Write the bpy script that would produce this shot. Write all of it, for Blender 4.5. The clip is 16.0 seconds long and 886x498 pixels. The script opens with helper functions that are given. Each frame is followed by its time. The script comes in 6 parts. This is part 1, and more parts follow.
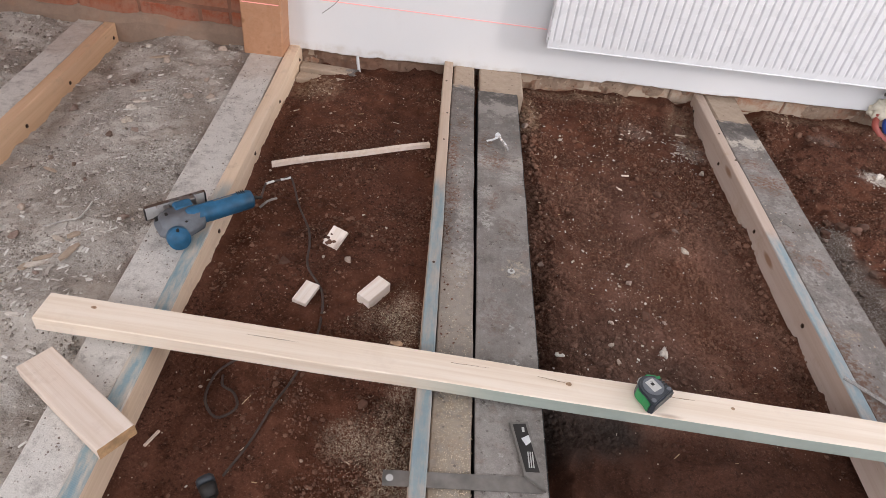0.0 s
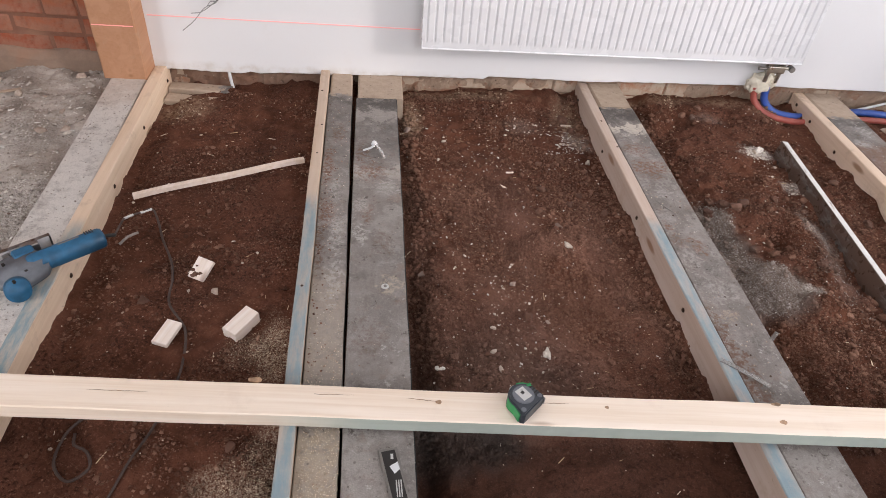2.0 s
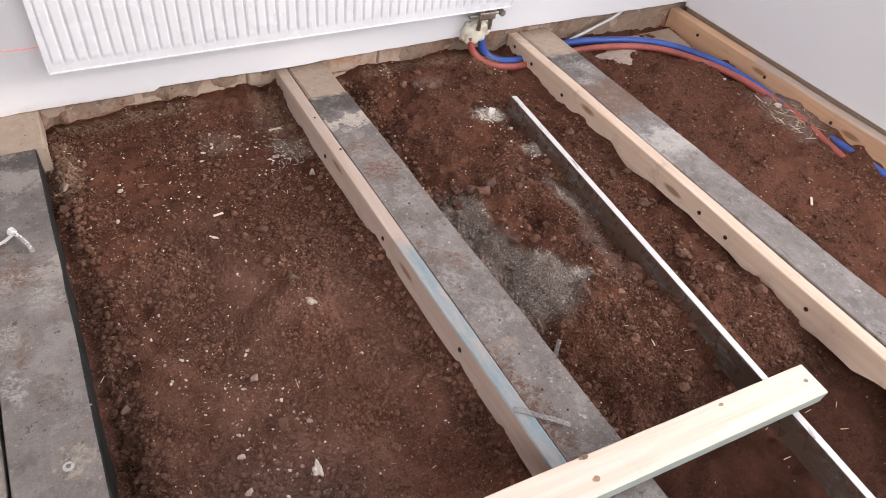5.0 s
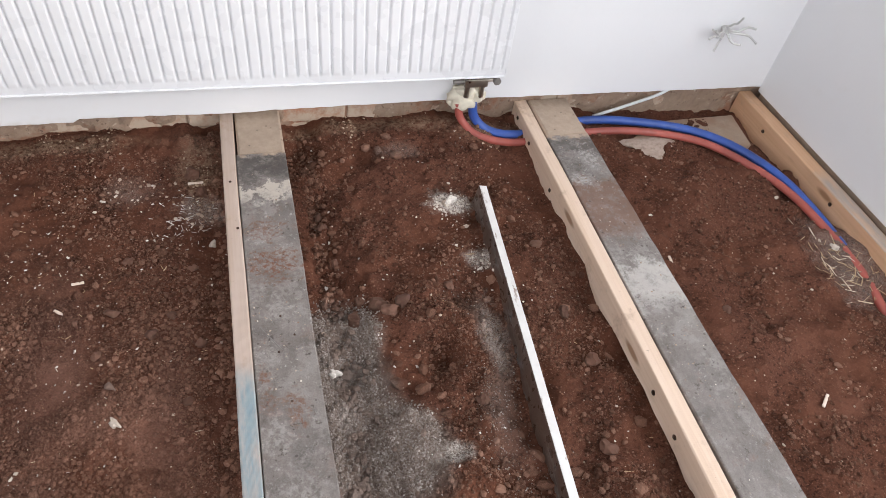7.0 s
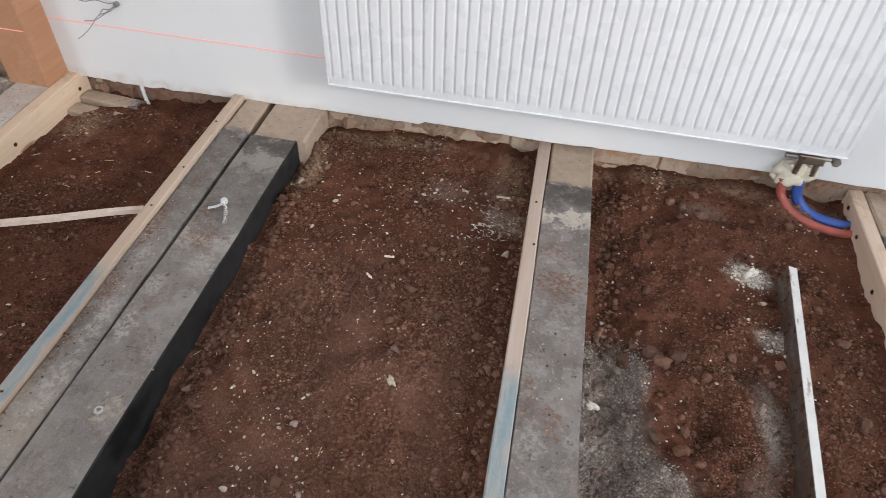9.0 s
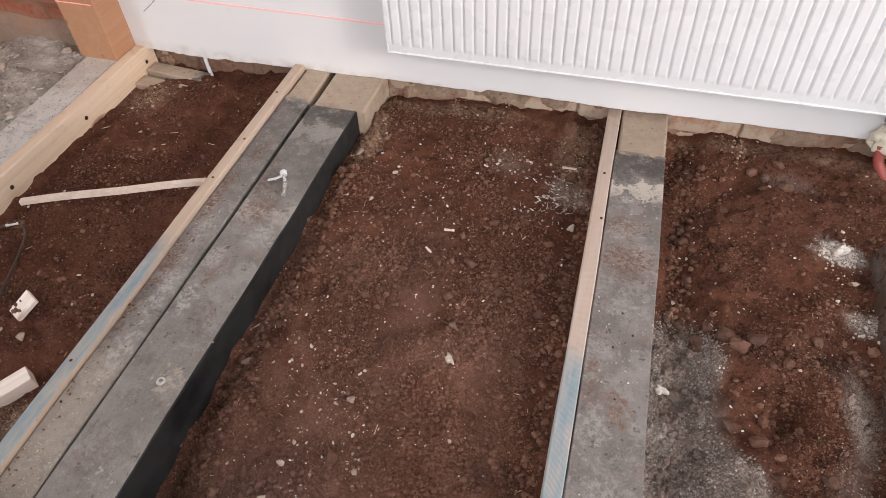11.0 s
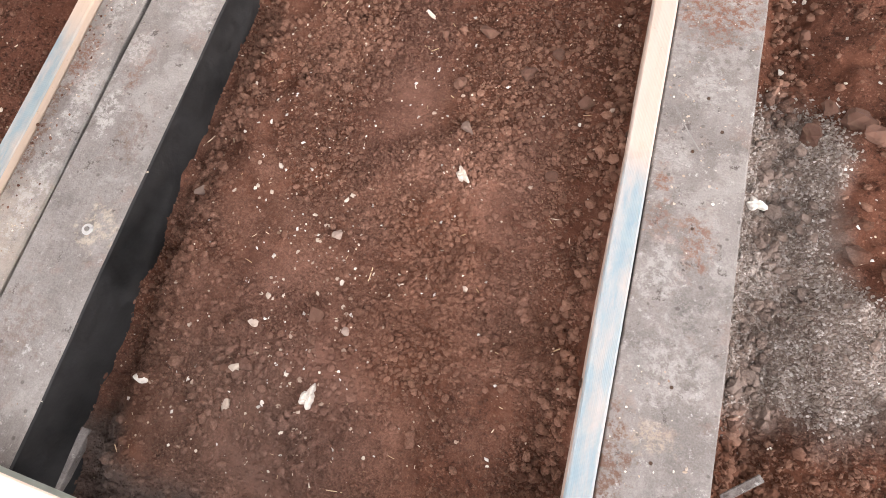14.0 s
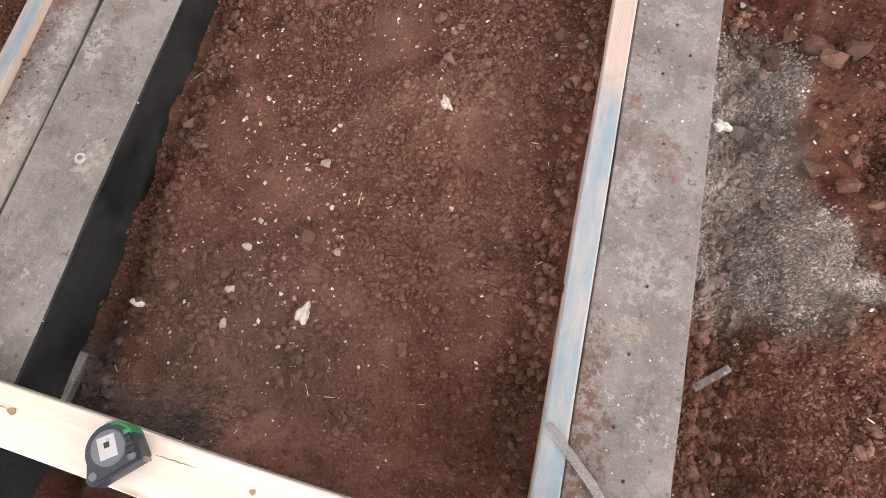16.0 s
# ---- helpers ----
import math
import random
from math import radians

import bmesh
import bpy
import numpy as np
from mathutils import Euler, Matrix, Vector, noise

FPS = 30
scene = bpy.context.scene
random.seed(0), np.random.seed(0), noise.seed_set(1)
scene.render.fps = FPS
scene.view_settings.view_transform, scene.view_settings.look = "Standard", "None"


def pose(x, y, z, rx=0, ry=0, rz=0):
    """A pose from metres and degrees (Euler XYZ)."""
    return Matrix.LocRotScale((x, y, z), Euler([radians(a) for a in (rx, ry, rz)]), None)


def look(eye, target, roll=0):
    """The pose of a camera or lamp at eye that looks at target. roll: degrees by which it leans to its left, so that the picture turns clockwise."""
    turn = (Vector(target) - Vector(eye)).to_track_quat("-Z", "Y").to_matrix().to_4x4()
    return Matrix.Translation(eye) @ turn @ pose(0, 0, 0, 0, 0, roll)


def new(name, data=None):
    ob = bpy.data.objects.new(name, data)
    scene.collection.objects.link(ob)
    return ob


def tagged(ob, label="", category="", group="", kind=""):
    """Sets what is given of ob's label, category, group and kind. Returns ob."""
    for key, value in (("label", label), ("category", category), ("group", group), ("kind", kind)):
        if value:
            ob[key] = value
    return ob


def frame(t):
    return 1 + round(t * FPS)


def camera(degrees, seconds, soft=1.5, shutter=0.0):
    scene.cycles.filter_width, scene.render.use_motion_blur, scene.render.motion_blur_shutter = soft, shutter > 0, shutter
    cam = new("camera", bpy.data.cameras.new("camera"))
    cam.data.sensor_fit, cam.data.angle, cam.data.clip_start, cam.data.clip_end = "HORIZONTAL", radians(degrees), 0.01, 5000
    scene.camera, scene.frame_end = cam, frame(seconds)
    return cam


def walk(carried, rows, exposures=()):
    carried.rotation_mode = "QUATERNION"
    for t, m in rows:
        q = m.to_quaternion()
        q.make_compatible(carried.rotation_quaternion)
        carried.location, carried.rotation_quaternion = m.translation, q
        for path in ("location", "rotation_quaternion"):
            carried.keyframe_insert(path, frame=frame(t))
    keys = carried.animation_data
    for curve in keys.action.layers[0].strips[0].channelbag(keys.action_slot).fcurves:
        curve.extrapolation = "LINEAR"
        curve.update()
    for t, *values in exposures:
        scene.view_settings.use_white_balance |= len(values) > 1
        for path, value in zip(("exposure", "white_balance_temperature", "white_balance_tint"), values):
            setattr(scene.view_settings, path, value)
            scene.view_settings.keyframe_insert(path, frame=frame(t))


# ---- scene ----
# ---------- camera ----------
cam = camera(67.4, 16.0, 0.75, 0.2)
PATH = [
    (0, (-0.388, -2.697, 1.303), (-0.339, -1.193, -0.014), 8.2),
    (0.5, (-0.372, -2.696, 1.307), (-0.299, -1.179, 0.005), 6.1),
    (1, (-0.341, -2.68, 1.311), (-0.128, -1.197, -0.014), 8.0),
    (1.5, (-0.264, -2.642, 1.321), (-0.044, -1.159, -0.002), 6.0),
    (2, (-0.163, -2.61, 1.314), (0.037, -1.111, 0.005), 6.2),
    (2.5, (-0.099, -2.596, 1.326), (0.1, -1.101, 0.012), 4.8),
    (3, (-0.043, -2.545, 1.324), (0.305, -1.071, 0.018), 4.5),
    (3.5, (-0.027, -2.38, 1.301), (0.463, -0.993, -0.055), 5.3),
    (4, (0.002, -2.23, 1.273), (0.674, -0.963, -0.121), 6.8),
    (4.5, (0.031, -2.133, 1.265), (0.796, -0.967, -0.169), 8.8),
    (4.7, (0.038, -2.117, 1.284), (0.862, -0.949, -0.115), 9.0),
    (6.8, (0.852, -1.916, 1.345), (1.282, -0.645, -0.138), 8.7),
    (7, (0.862, -1.811, 1.374), (1.328, -0.546, -0.103), 9.8),
    (7.5, (0.822, -1.838, 1.263), (1.052, -0.399, -0.107), 7.7),
    (8, (0.825, -1.876, 1.308), (0.774, -0.481, -0.125), 3.4),
    (8.5, (0.809, -1.899, 1.326), (0.705, -0.468, -0.067), 4.0),
    (9, (0.746, -1.903, 1.328), (0.482, -0.501, -0.074), 2.8),
    (9.2, (0.755, -1.914, 1.326), (0.429, -0.524, -0.075), 1.7),
    (11.3, (0.744, -1.808, 1.269), (0.308, -0.547, -0.221), -3.0),
    (11.5, (0.732, -1.754, 1.251), (0.347, -0.508, -0.265), -2.0),
    (12, (0.677, -1.623, 1.204), (0.384, -0.498, -0.423), 1.4),
    (12.5, (0.711, -1.523, 1.11), (0.326, -0.586, -0.614), -4.8),
    (13, (0.695, -1.466, 1.01), (0.229, -0.791, -0.814), -16.1),
    (13.5, (0.706, -1.483, 0.986), (0.242, -0.846, -0.852), -20.3),
    (14, (0.706, -1.499, 0.987), (0.284, -0.87, -0.864), -19.0),
    (14.5, (0.709, -1.533, 0.99), (0.314, -0.91, -0.869), -18.0),
    (15, (0.713, -1.59, 0.972), (0.318, -1.003, -0.899), -18.3),
    (15.5, (0.71, -1.61, 0.978), (0.346, -1.039, -0.904), -17.8),
    (16, (0.709, -1.628, 1.003), (0.388, -1.014, -0.873), -14.2),
]
EXPOSURES = [(0, -0.28, 6600, 16), (2, -0.25, 6700, 17), (3, -0.28, 6600, 17), (4.5, -0.06, 6700, 18), (7, -0.16, 6500, 13), (7.5, -0.42, 6350, 9), (8, -0.4, 6400, 10), (9, -0.39, 6400, 10), (11.4, -0.11, 6850, 17), (12.2, 0.30, 6750, 17), (13.2, 0.78, 6700, 16), (14.5, 0.72, 6700, 16), (16, 0.40, 6800, 18)]
walk(cam, [(t, look(eye, target, roll)) for t, eye, target, roll in PATH], EXPOSURES)

# ---------- world and light ----------
world = bpy.data.worlds.new("world")
scene.world = world
world.use_nodes = True
wn = world.node_tree
sky = wn.nodes.new("ShaderNodeTexSky")
sky.sky_type, sky.sun_disc = "NISHITA", False
sky.sun_elevation, sky.sun_rotation = radians(20), radians(118)
wn.links.new(sky.outputs[0], wn.nodes["Background"].inputs[0])
wn.nodes["Background"].inputs[1].default_value = 0.1


def window_light(name, m, width, height, watts, colour):
    lamp = bpy.data.lights.new(name, "AREA")
    lamp.shape, lamp.size, lamp.size_y, lamp.energy, lamp.color = "RECTANGLE", width, height, watts, colour
    ob = new(name, lamp)
    ob.matrix_world = m
    return ob


window_light("window_light_south", look((1.1, -4.45, 1.75), (1.5, 0.0, 0.5)), 2.4, 1.3, 54, (0.92, 0.965, 1.0))
window_light("window_light_west", look((-3.27, -3.5, 1.6), (1.2, -1.2, 0.3)), 1.7, 1.3, 70, (0.95, 0.975, 1.0))
window_light("window_light_east", look((2.74, -1.75, 1.25), (0.9, -0.7, 0.3)), 1.5, 1.6, 36, (0.95, 0.975, 1.0))
sun = bpy.data.lights.new("sun", "SUN")
sun.energy, sun.angle, sun.color = 1.15, radians(5), (1.0, 0.975, 0.95)
new("sun", sun).matrix_world = look((1.9, -1.0, 0.78), (0, 0, 0))


# ---------- node helpers ----------
class Nodes:
    def __init__(self, name):
        self.mat = bpy.data.materials.new(name)
        self.mat.use_nodes = True
        self.t = self.mat.node_tree
        self.bsdf = self.t.nodes["Principled BSDF"]
        self.coord = self.t.nodes.new("ShaderNodeTexCoord").outputs["Object"]

    def put(self, socket, value):
        if hasattr(value, "is_linked"):
            self.t.links.new(value, socket)
        else:
            socket.default_value = value

    def math(self, op, a, b=0.0, clamp=False):
        n = self.t.nodes.new("ShaderNodeMath")
        n.operation, n.use_clamp = op, clamp
        self.put(n.inputs[0], a), self.put(n.inputs[1], b)
        return n.outputs[0]

    def scaled(self, s, at=(0, 0, 0)):
        n = self.t.nodes.new("ShaderNodeMapping")
        self.put(n.inputs[0], self.coord)
        n.inputs[1].default_value, n.inputs[3].default_value = at, s
        return n.outputs[0]

    def noise(self, scale, detail=3.0, rough=0.55, vec=None, colour=False, distort=0.0):
        n = self.t.nodes.new("ShaderNodeTexNoise")
        self.put(n.inputs["Vector"], vec if vec is not None else self.coord)
        n.inputs["Scale"].default_value, n.inputs["Detail"].default_value = scale, detail
        n.inputs["Roughness"].default_value, n.inputs["Distortion"].default_value = rough, distort
        return n.outputs["Color" if colour else "Fac"]

    def cells(self, scale, vec=None, out="Distance", jitter=1.0):
        n = self.t.nodes.new("ShaderNodeTexVoronoi")
        self.put(n.inputs["Vector"], vec if vec is not None else self.coord)
        n.inputs["Scale"].default_value, n.inputs["Randomness"].default_value = scale, jitter
        return n.outputs[out]

    def ramp(self, value, a, b, lo=0.0, hi=1.0):
        n = self.t.nodes.new("ShaderNodeMapRange")
        n.interpolation_type = "SMOOTHSTEP"
        self.put(n.inputs[0], value)
        for i, v in enumerate((a, b, lo, hi)):
            n.inputs[i + 1].default_value = v
        return n.outputs[0]

    def mix(self, fac, a, b, blend="MIX"):
        n = self.t.nodes.new("ShaderNodeMix")
        n.data_type, n.blend_type = "RGBA", blend
        self.put(n.inputs[0], fac)
        for sock, v in ((n.inputs[6], a), (n.inputs[7], b)):
            self.put(sock, (*v, 1.0) if isinstance(v, tuple) and len(v) == 3 else v)
        return n.outputs[2]

    def axis(self, which, vec=None):
        n = self.t.nodes.new("ShaderNodeSeparateXYZ")
        self.put(n.inputs[0], vec if vec is not None else self.coord)
        return n.outputs["XYZ".index(which)]

    def blob(self, cx, cy, rx, ry, soft=0.35, wander=0.5, grain=9.0):
        """1 inside a ragged oval on the ground, 0 outside."""
        x = self.math("DIVIDE", self.math("SUBTRACT", self.axis("X"), cx), rx)
        y = self.math("DIVIDE", self.math("SUBTRACT", self.axis("Y"), cy), ry)
        d = self.math("SQRT", self.math("ADD", self.math("MULTIPLY", x, x), self.math("MULTIPLY", y, y)))
        d = self.math("ADD", d, self.math("MULTIPLY", self.math("SUBTRACT", self.noise(grain, 5.0, 0.7), 0.5), 2 * wander))
        return self.ramp(d, 1 + soft, 1 - soft)

    def random(self):
        return self.t.nodes.new("ShaderNodeObjectInfo").outputs["Random"]

    def island(self):
        return self.t.nodes.new("ShaderNodeNewGeometry").outputs["Random Per Island"]

    def colours(self, value, *stops):
        n = self.t.nodes.new("ShaderNodeValToRGB")
        self.put(n.inputs[0], value)
        e = n.color_ramp.elements
        while len(e) < len(stops):
            e.new(0.5)
        for i, (p, c) in enumerate(stops):
            e[i].position, e[i].color = p, (*c, 1.0)
        return n.outputs[0]

    def bump(self, height, strength=0.4, distance=0.004):
        n = self.t.nodes.new("ShaderNodeBump")
        n.inputs["Strength"].default_value, n.inputs["Distance"].default_value = strength, distance
        self.put(n.inputs["Height"], height)
        if self.bsdf.inputs["Normal"].is_linked:
            self.t.links.new(self.bsdf.inputs["Normal"].links[0].from_socket, n.inputs["Normal"])
        self.t.links.new(n.outputs[0], self.bsdf.inputs["Normal"])

    def done(self, colour, rough=0.7, metal=0.0, **more):
        self.put(self.bsdf.inputs["Base Color"], (*colour, 1.0) if isinstance(colour, tuple) else colour)
        self.put(self.bsdf.inputs["Roughness"], rough)
        self.put(self.bsdf.inputs["Metallic"], metal)
        for k, v in more.items():
            self.put(self.bsdf.inputs[k.replace("_", " ")], v)
        return self.mat


# ---------- materials ----------
def plain(name, colour, rough=0.5, metal=0.0, wear=0.15, scale=60.0, relief=0.15, **more):
    n = Nodes(name)
    dark = tuple(c * (1 - wear * 1.6) for c in colour)
    v = n.mix(n.noise(scale, 4.0), dark, tuple(min(1.0, c * (1 + wear)) for c in colour))
    v = n.mix(n.ramp(n.noise(scale * 0.2, 3.0), 0.45, 0.75), v, dark)
    n.bump(n.noise(scale * 2, 3.0), relief, 0.001)
    return n.done(v, n.ramp(n.noise(scale * 0.5), 0.3, 0.7, max(0.05, rough - 0.1), min(1.0, rough + 0.1)), metal, **more)


def soil_material(name, crumbs=False):
    n = Nodes(name)
    big, mid, fine = n.noise(2.3, 4.0, 0.6), n.noise(11, 5.0, 0.6), n.noise(150, 4.0, 0.75)
    loose = n.ramp(n.noise(4.5, 4.0, 0.6), 0.4, 0.6, 0.25, 1.0)
    c = n.mix(n.ramp(mid, 0.32, 0.7), (0.075, 0.0275, 0.0148), (0.141, 0.0555, 0.0322))
    c = n.mix(n.ramp(big, 0.42, 0.7), c, (0.155, 0.0645, 0.041))
    c = n.mix(n.math("MULTIPLY", n.ramp(n.noise(26, 5.0, 0.7), 0.5, 0.66), 0.5), c, (0.17, 0.072, 0.045))
    c = n.mix(n.math("MULTIPLY", n.ramp(fine, 0.52, 0.68), loose), c, (0.26, 0.125, 0.082))
    c = n.mix(n.math("MULTIPLY", n.ramp(n.noise(90, 4.0, 0.7), 0.5, 0.34, 0.0, 0.85), loose), c, (0.026, 0.009, 0.0055))
    if crumbs:
        c = n.mix(n.island(), n.mix(0.65, c, (0.062, 0.0255, 0.015)), n.mix(0.65, c, (0.36, 0.207, 0.146)))
    # trodden dry dust between the loose crumbs
    dry = n.math("MULTIPLY", n.blob(0.27, -1.22, 0.42, 0.6, 0.5, 0.5, 4), n.ramp(n.noise(7, 5.0, 0.65), 0.36, 0.66, 0.1, 0.75))
    c = n.mix(dry, c, n.mix(n.ramp(n.noise(190, 4.0, 0.8), 0.35, 0.65), (0.155, 0.073, 0.05), (0.3, 0.165, 0.12)))
    for x, y, rx, ry, k in ((0.33, -1.5, 0.1, 0.13, 0.6), (0.3, -0.78, 0.07, 0.22, 0.5), (0.2, -1.33, 0.16, 0.1, 0.45), (0.57, -1.05, 0.04, 0.25, 0.3)):
        c = n.mix(n.math("MULTIPLY", n.blob(x, y, rx, ry, 0.6, 0.7, 7), k), c, n.mix(n.noise(170, 4.0, 0.75), (0.17, 0.083, 0.06), (0.235, 0.125, 0.094)))
    # redder freshly dug drifts
    for x, y, rx, ry in ((0.45, -1.22, 0.13, 0.16), (1.02, -1.42, 0.12, 0.12), (0.02, -1.55, 0.09, 0.06)):
        c = n.mix(n.math("MULTIPLY", n.blob(x, y, rx, ry, 0.5, 0.6, 9), 0.4), c, n.mix(n.noise(140, 4.0, 0.8), (0.062, 0.0225, 0.012), (0.17, 0.07, 0.039)))
    # grey lime rubble beside the dusty joist
    grey = n.mix(n.noise(40, 5.0, 0.7), (0.48, 0.43, 0.38), (0.72, 0.685, 0.635))
    grey = n.mix(n.ramp(n.noise(5, 4.0), 0.35, 0.62), n.mix(n.noise(60), (0.28, 0.23, 0.19), (0.52, 0.465, 0.41)), grey)
    grey = n.mix(n.ramp(n.noise(95, 4.0, 0.75), 0.46, 0.3, 0.0, 0.7), grey, (0.17, 0.125, 0.095))
    west = n.ramp(n.math("ADD", n.axis("X"), n.math("MULTIPLY", n.math("SUBTRACT", n.noise(7, 4.0), 0.5), 0.25)), -1.1, -1.22)
    c = n.mix(west, c, grey)
    # bed of the spilled gravel
    gravel = n.mix(n.noise(210, 4.0, 0.85), (0.135, 0.098, 0.08), (0.3, 0.247, 0.214))
    g = n.math("MAXIMUM", n.blob(0.99, -1.02, 0.14, 0.28, 0.2, 0.3), n.blob(1.1, -1.17, 0.1, 0.13, 0.3, 0.4))
    g = n.math("MAXIMUM", g, n.math("MULTIPLY", n.blob(1.34, -1.0, 0.05, 0.22, 0.5, 0.9, 14), 0.45))
    pit = n.blob(1.22, -0.93, 0.14, 0.17, 0.2, 0.35)
    c = n.mix(n.math("MULTIPLY", n.math("MULTIPLY", g, n.math("SUBTRACT", 1.0, pit)), 0.85), c, gravel)
    c = n.mix(n.math("MULTIPLY", n.blob(0.2, -1.5, 0.2, 0.14, 0.6, 0.9, 6), 0.25), c, n.mix(n.noise(90), (0.09, 0.06, 0.05), (0.27, 0.22, 0.19)))
    for x, y, rx, ry, k in ((0.07, -1.7, 0.14, 0.07, 0.8), (-0.03, -1.62, 0.05, 0.09, 0.8), (0.17, -1.69, 0.05, 0.04, 0.6)):
        c = n.mix(n.math("MULTIPLY", n.blob(x, y, rx, ry, 0.6, 0.9, 8), k), c, n.mix(n.noise(120, 4.0, 0.8), (0.05, 0.042, 0.038), (0.16, 0.135, 0.12)))
    # spilled plaster dust
    for x, y, rx, ry, k in ((1.385, -0.385, 0.06, 0.045, 0.9), (1.42, -0.62, 0.05, 0.03, 0.55), (1.385, -0.9, 0.035, 0.1, 0.4), (0.44, -0.22, 0.07, 0.05, 0.12), (0.64, -0.31, 0.06, 0.05, 0.3), (1.2, -1.2, 0.04, 0.025, 0.8), (0.965, -1.06, 0.03, 0.03, 0.4), (1.27, -0.13, 0.07, 0.03, 0.15), (2.6, -0.78, 0.09, 0.16, 0.25)):
        c = n.mix(n.math("MULTIPLY", n.math("MULTIPLY", n.blob(x, y, rx, ry, 0.6, 1.2, 22), n.ramp(n.noise(300, 3.0, 0.75), 0.35, 0.58)), k), c, (0.72, 0.68, 0.62))
    # crumbled tan mortar at the foot of the wall and the joist ends
    for x, y, rx, ry, k in ((-0.035, -0.22, 0.04, 0.12, 0.7), (0.63, -0.14, 0.06, 0.1, 0.6), (0.2, -0.02, 0.25, 0.035, 0.6), (-0.93, -0.2, 0.1, 0.09, 0.6), (1.58, -0.06, 0.12, 0.05, 0.5), (1.2, -0.01, 0.3, 0.03, 0.6)):
        c = n.mix(n.math("MULTIPLY", n.blob(x, y, rx, ry, 0.6, 0.8, 14), n.math("MULTIPLY", n.ramp(n.noise(70, 4.0, 0.7), 0.35, 0.6), k)), c, n.mix(n.noise(50, 4.0), (0.3, 0.185, 0.115), (0.5, 0.375, 0.27)))
    # sawdust
    for x, y, rx, ry, k in ((-0.4, -1.86, 0.06, 0.2, 0.7), (-0.43, -1.43, 0.045, 0.1, 0.7), (-0.5, -1.43, 0.05, 0.05, 0.4), (-0.52, -1.8, 0.06, 0.06, 0.6)):
        c = n.mix(n.math("MULTIPLY", n.math("MULTIPLY", n.blob(x, y, rx, ry, 0.6, 0.9, 14), n.ramp(n.noise(210, 3.0, 0.75), 0.44, 0.6)), k), c, n.mix(n.noise(80), (0.5, 0.39, 0.28), (0.74, 0.64, 0.51)))
    # shade of the loose timber painted in: darker soil from about y = -1.62 southward
    timber_shade = n.ramp(n.math("ADD", n.axis("Y"), n.math("MULTIPLY", n.math("SUBTRACT", n.noise(6, 4.0), 0.5), 0.2)), -1.62, -1.74, 0.0, 0.8)
    c = n.mix(n.math("MULTIPLY", timber_shade, n.ramp(n.axis("X"), -0.35, -0.15)), c, n.mix(0.65, c, (0.03, 0.012, 0.0075)))
    c = n.mix(n.math("MULTIPLY", n.ramp(n.noise(330, 3.0, 0.8), 0.6, 0.4), n.math("MULTIPLY", loose, 0.4)), c, (0.036, 0.014, 0.0085))
    c = n.mix(n.math("MULTIPLY", n.ramp(n.noise(260, 3.0, 0.8), 0.6, 0.72), 0.12), c, (0.5, 0.36, 0.28))
    # specks
    pick = n.ramp(n.axis("X", n.cells(95, out="Color")), 0.968, 0.975)
    c = n.mix(n.math("MULTIPLY", n.ramp(n.cells(95), 0.25, 0.16), pick), c, (0.5, 0.4, 0.31))
    n.bump(n.math("MULTIPLY", n.noise(240, 4.0, 0.75), loose), 0.8, 0.005)
    n.bump(n.noise(110, 3.0, 0.6), 0.5, 0.005)
    n.bump(n.noise(45, 5.0, 0.7), 0.35, 0.01)
    return n.done(c, 0.95, 0.0, Specular_IOR_Level=0.15)


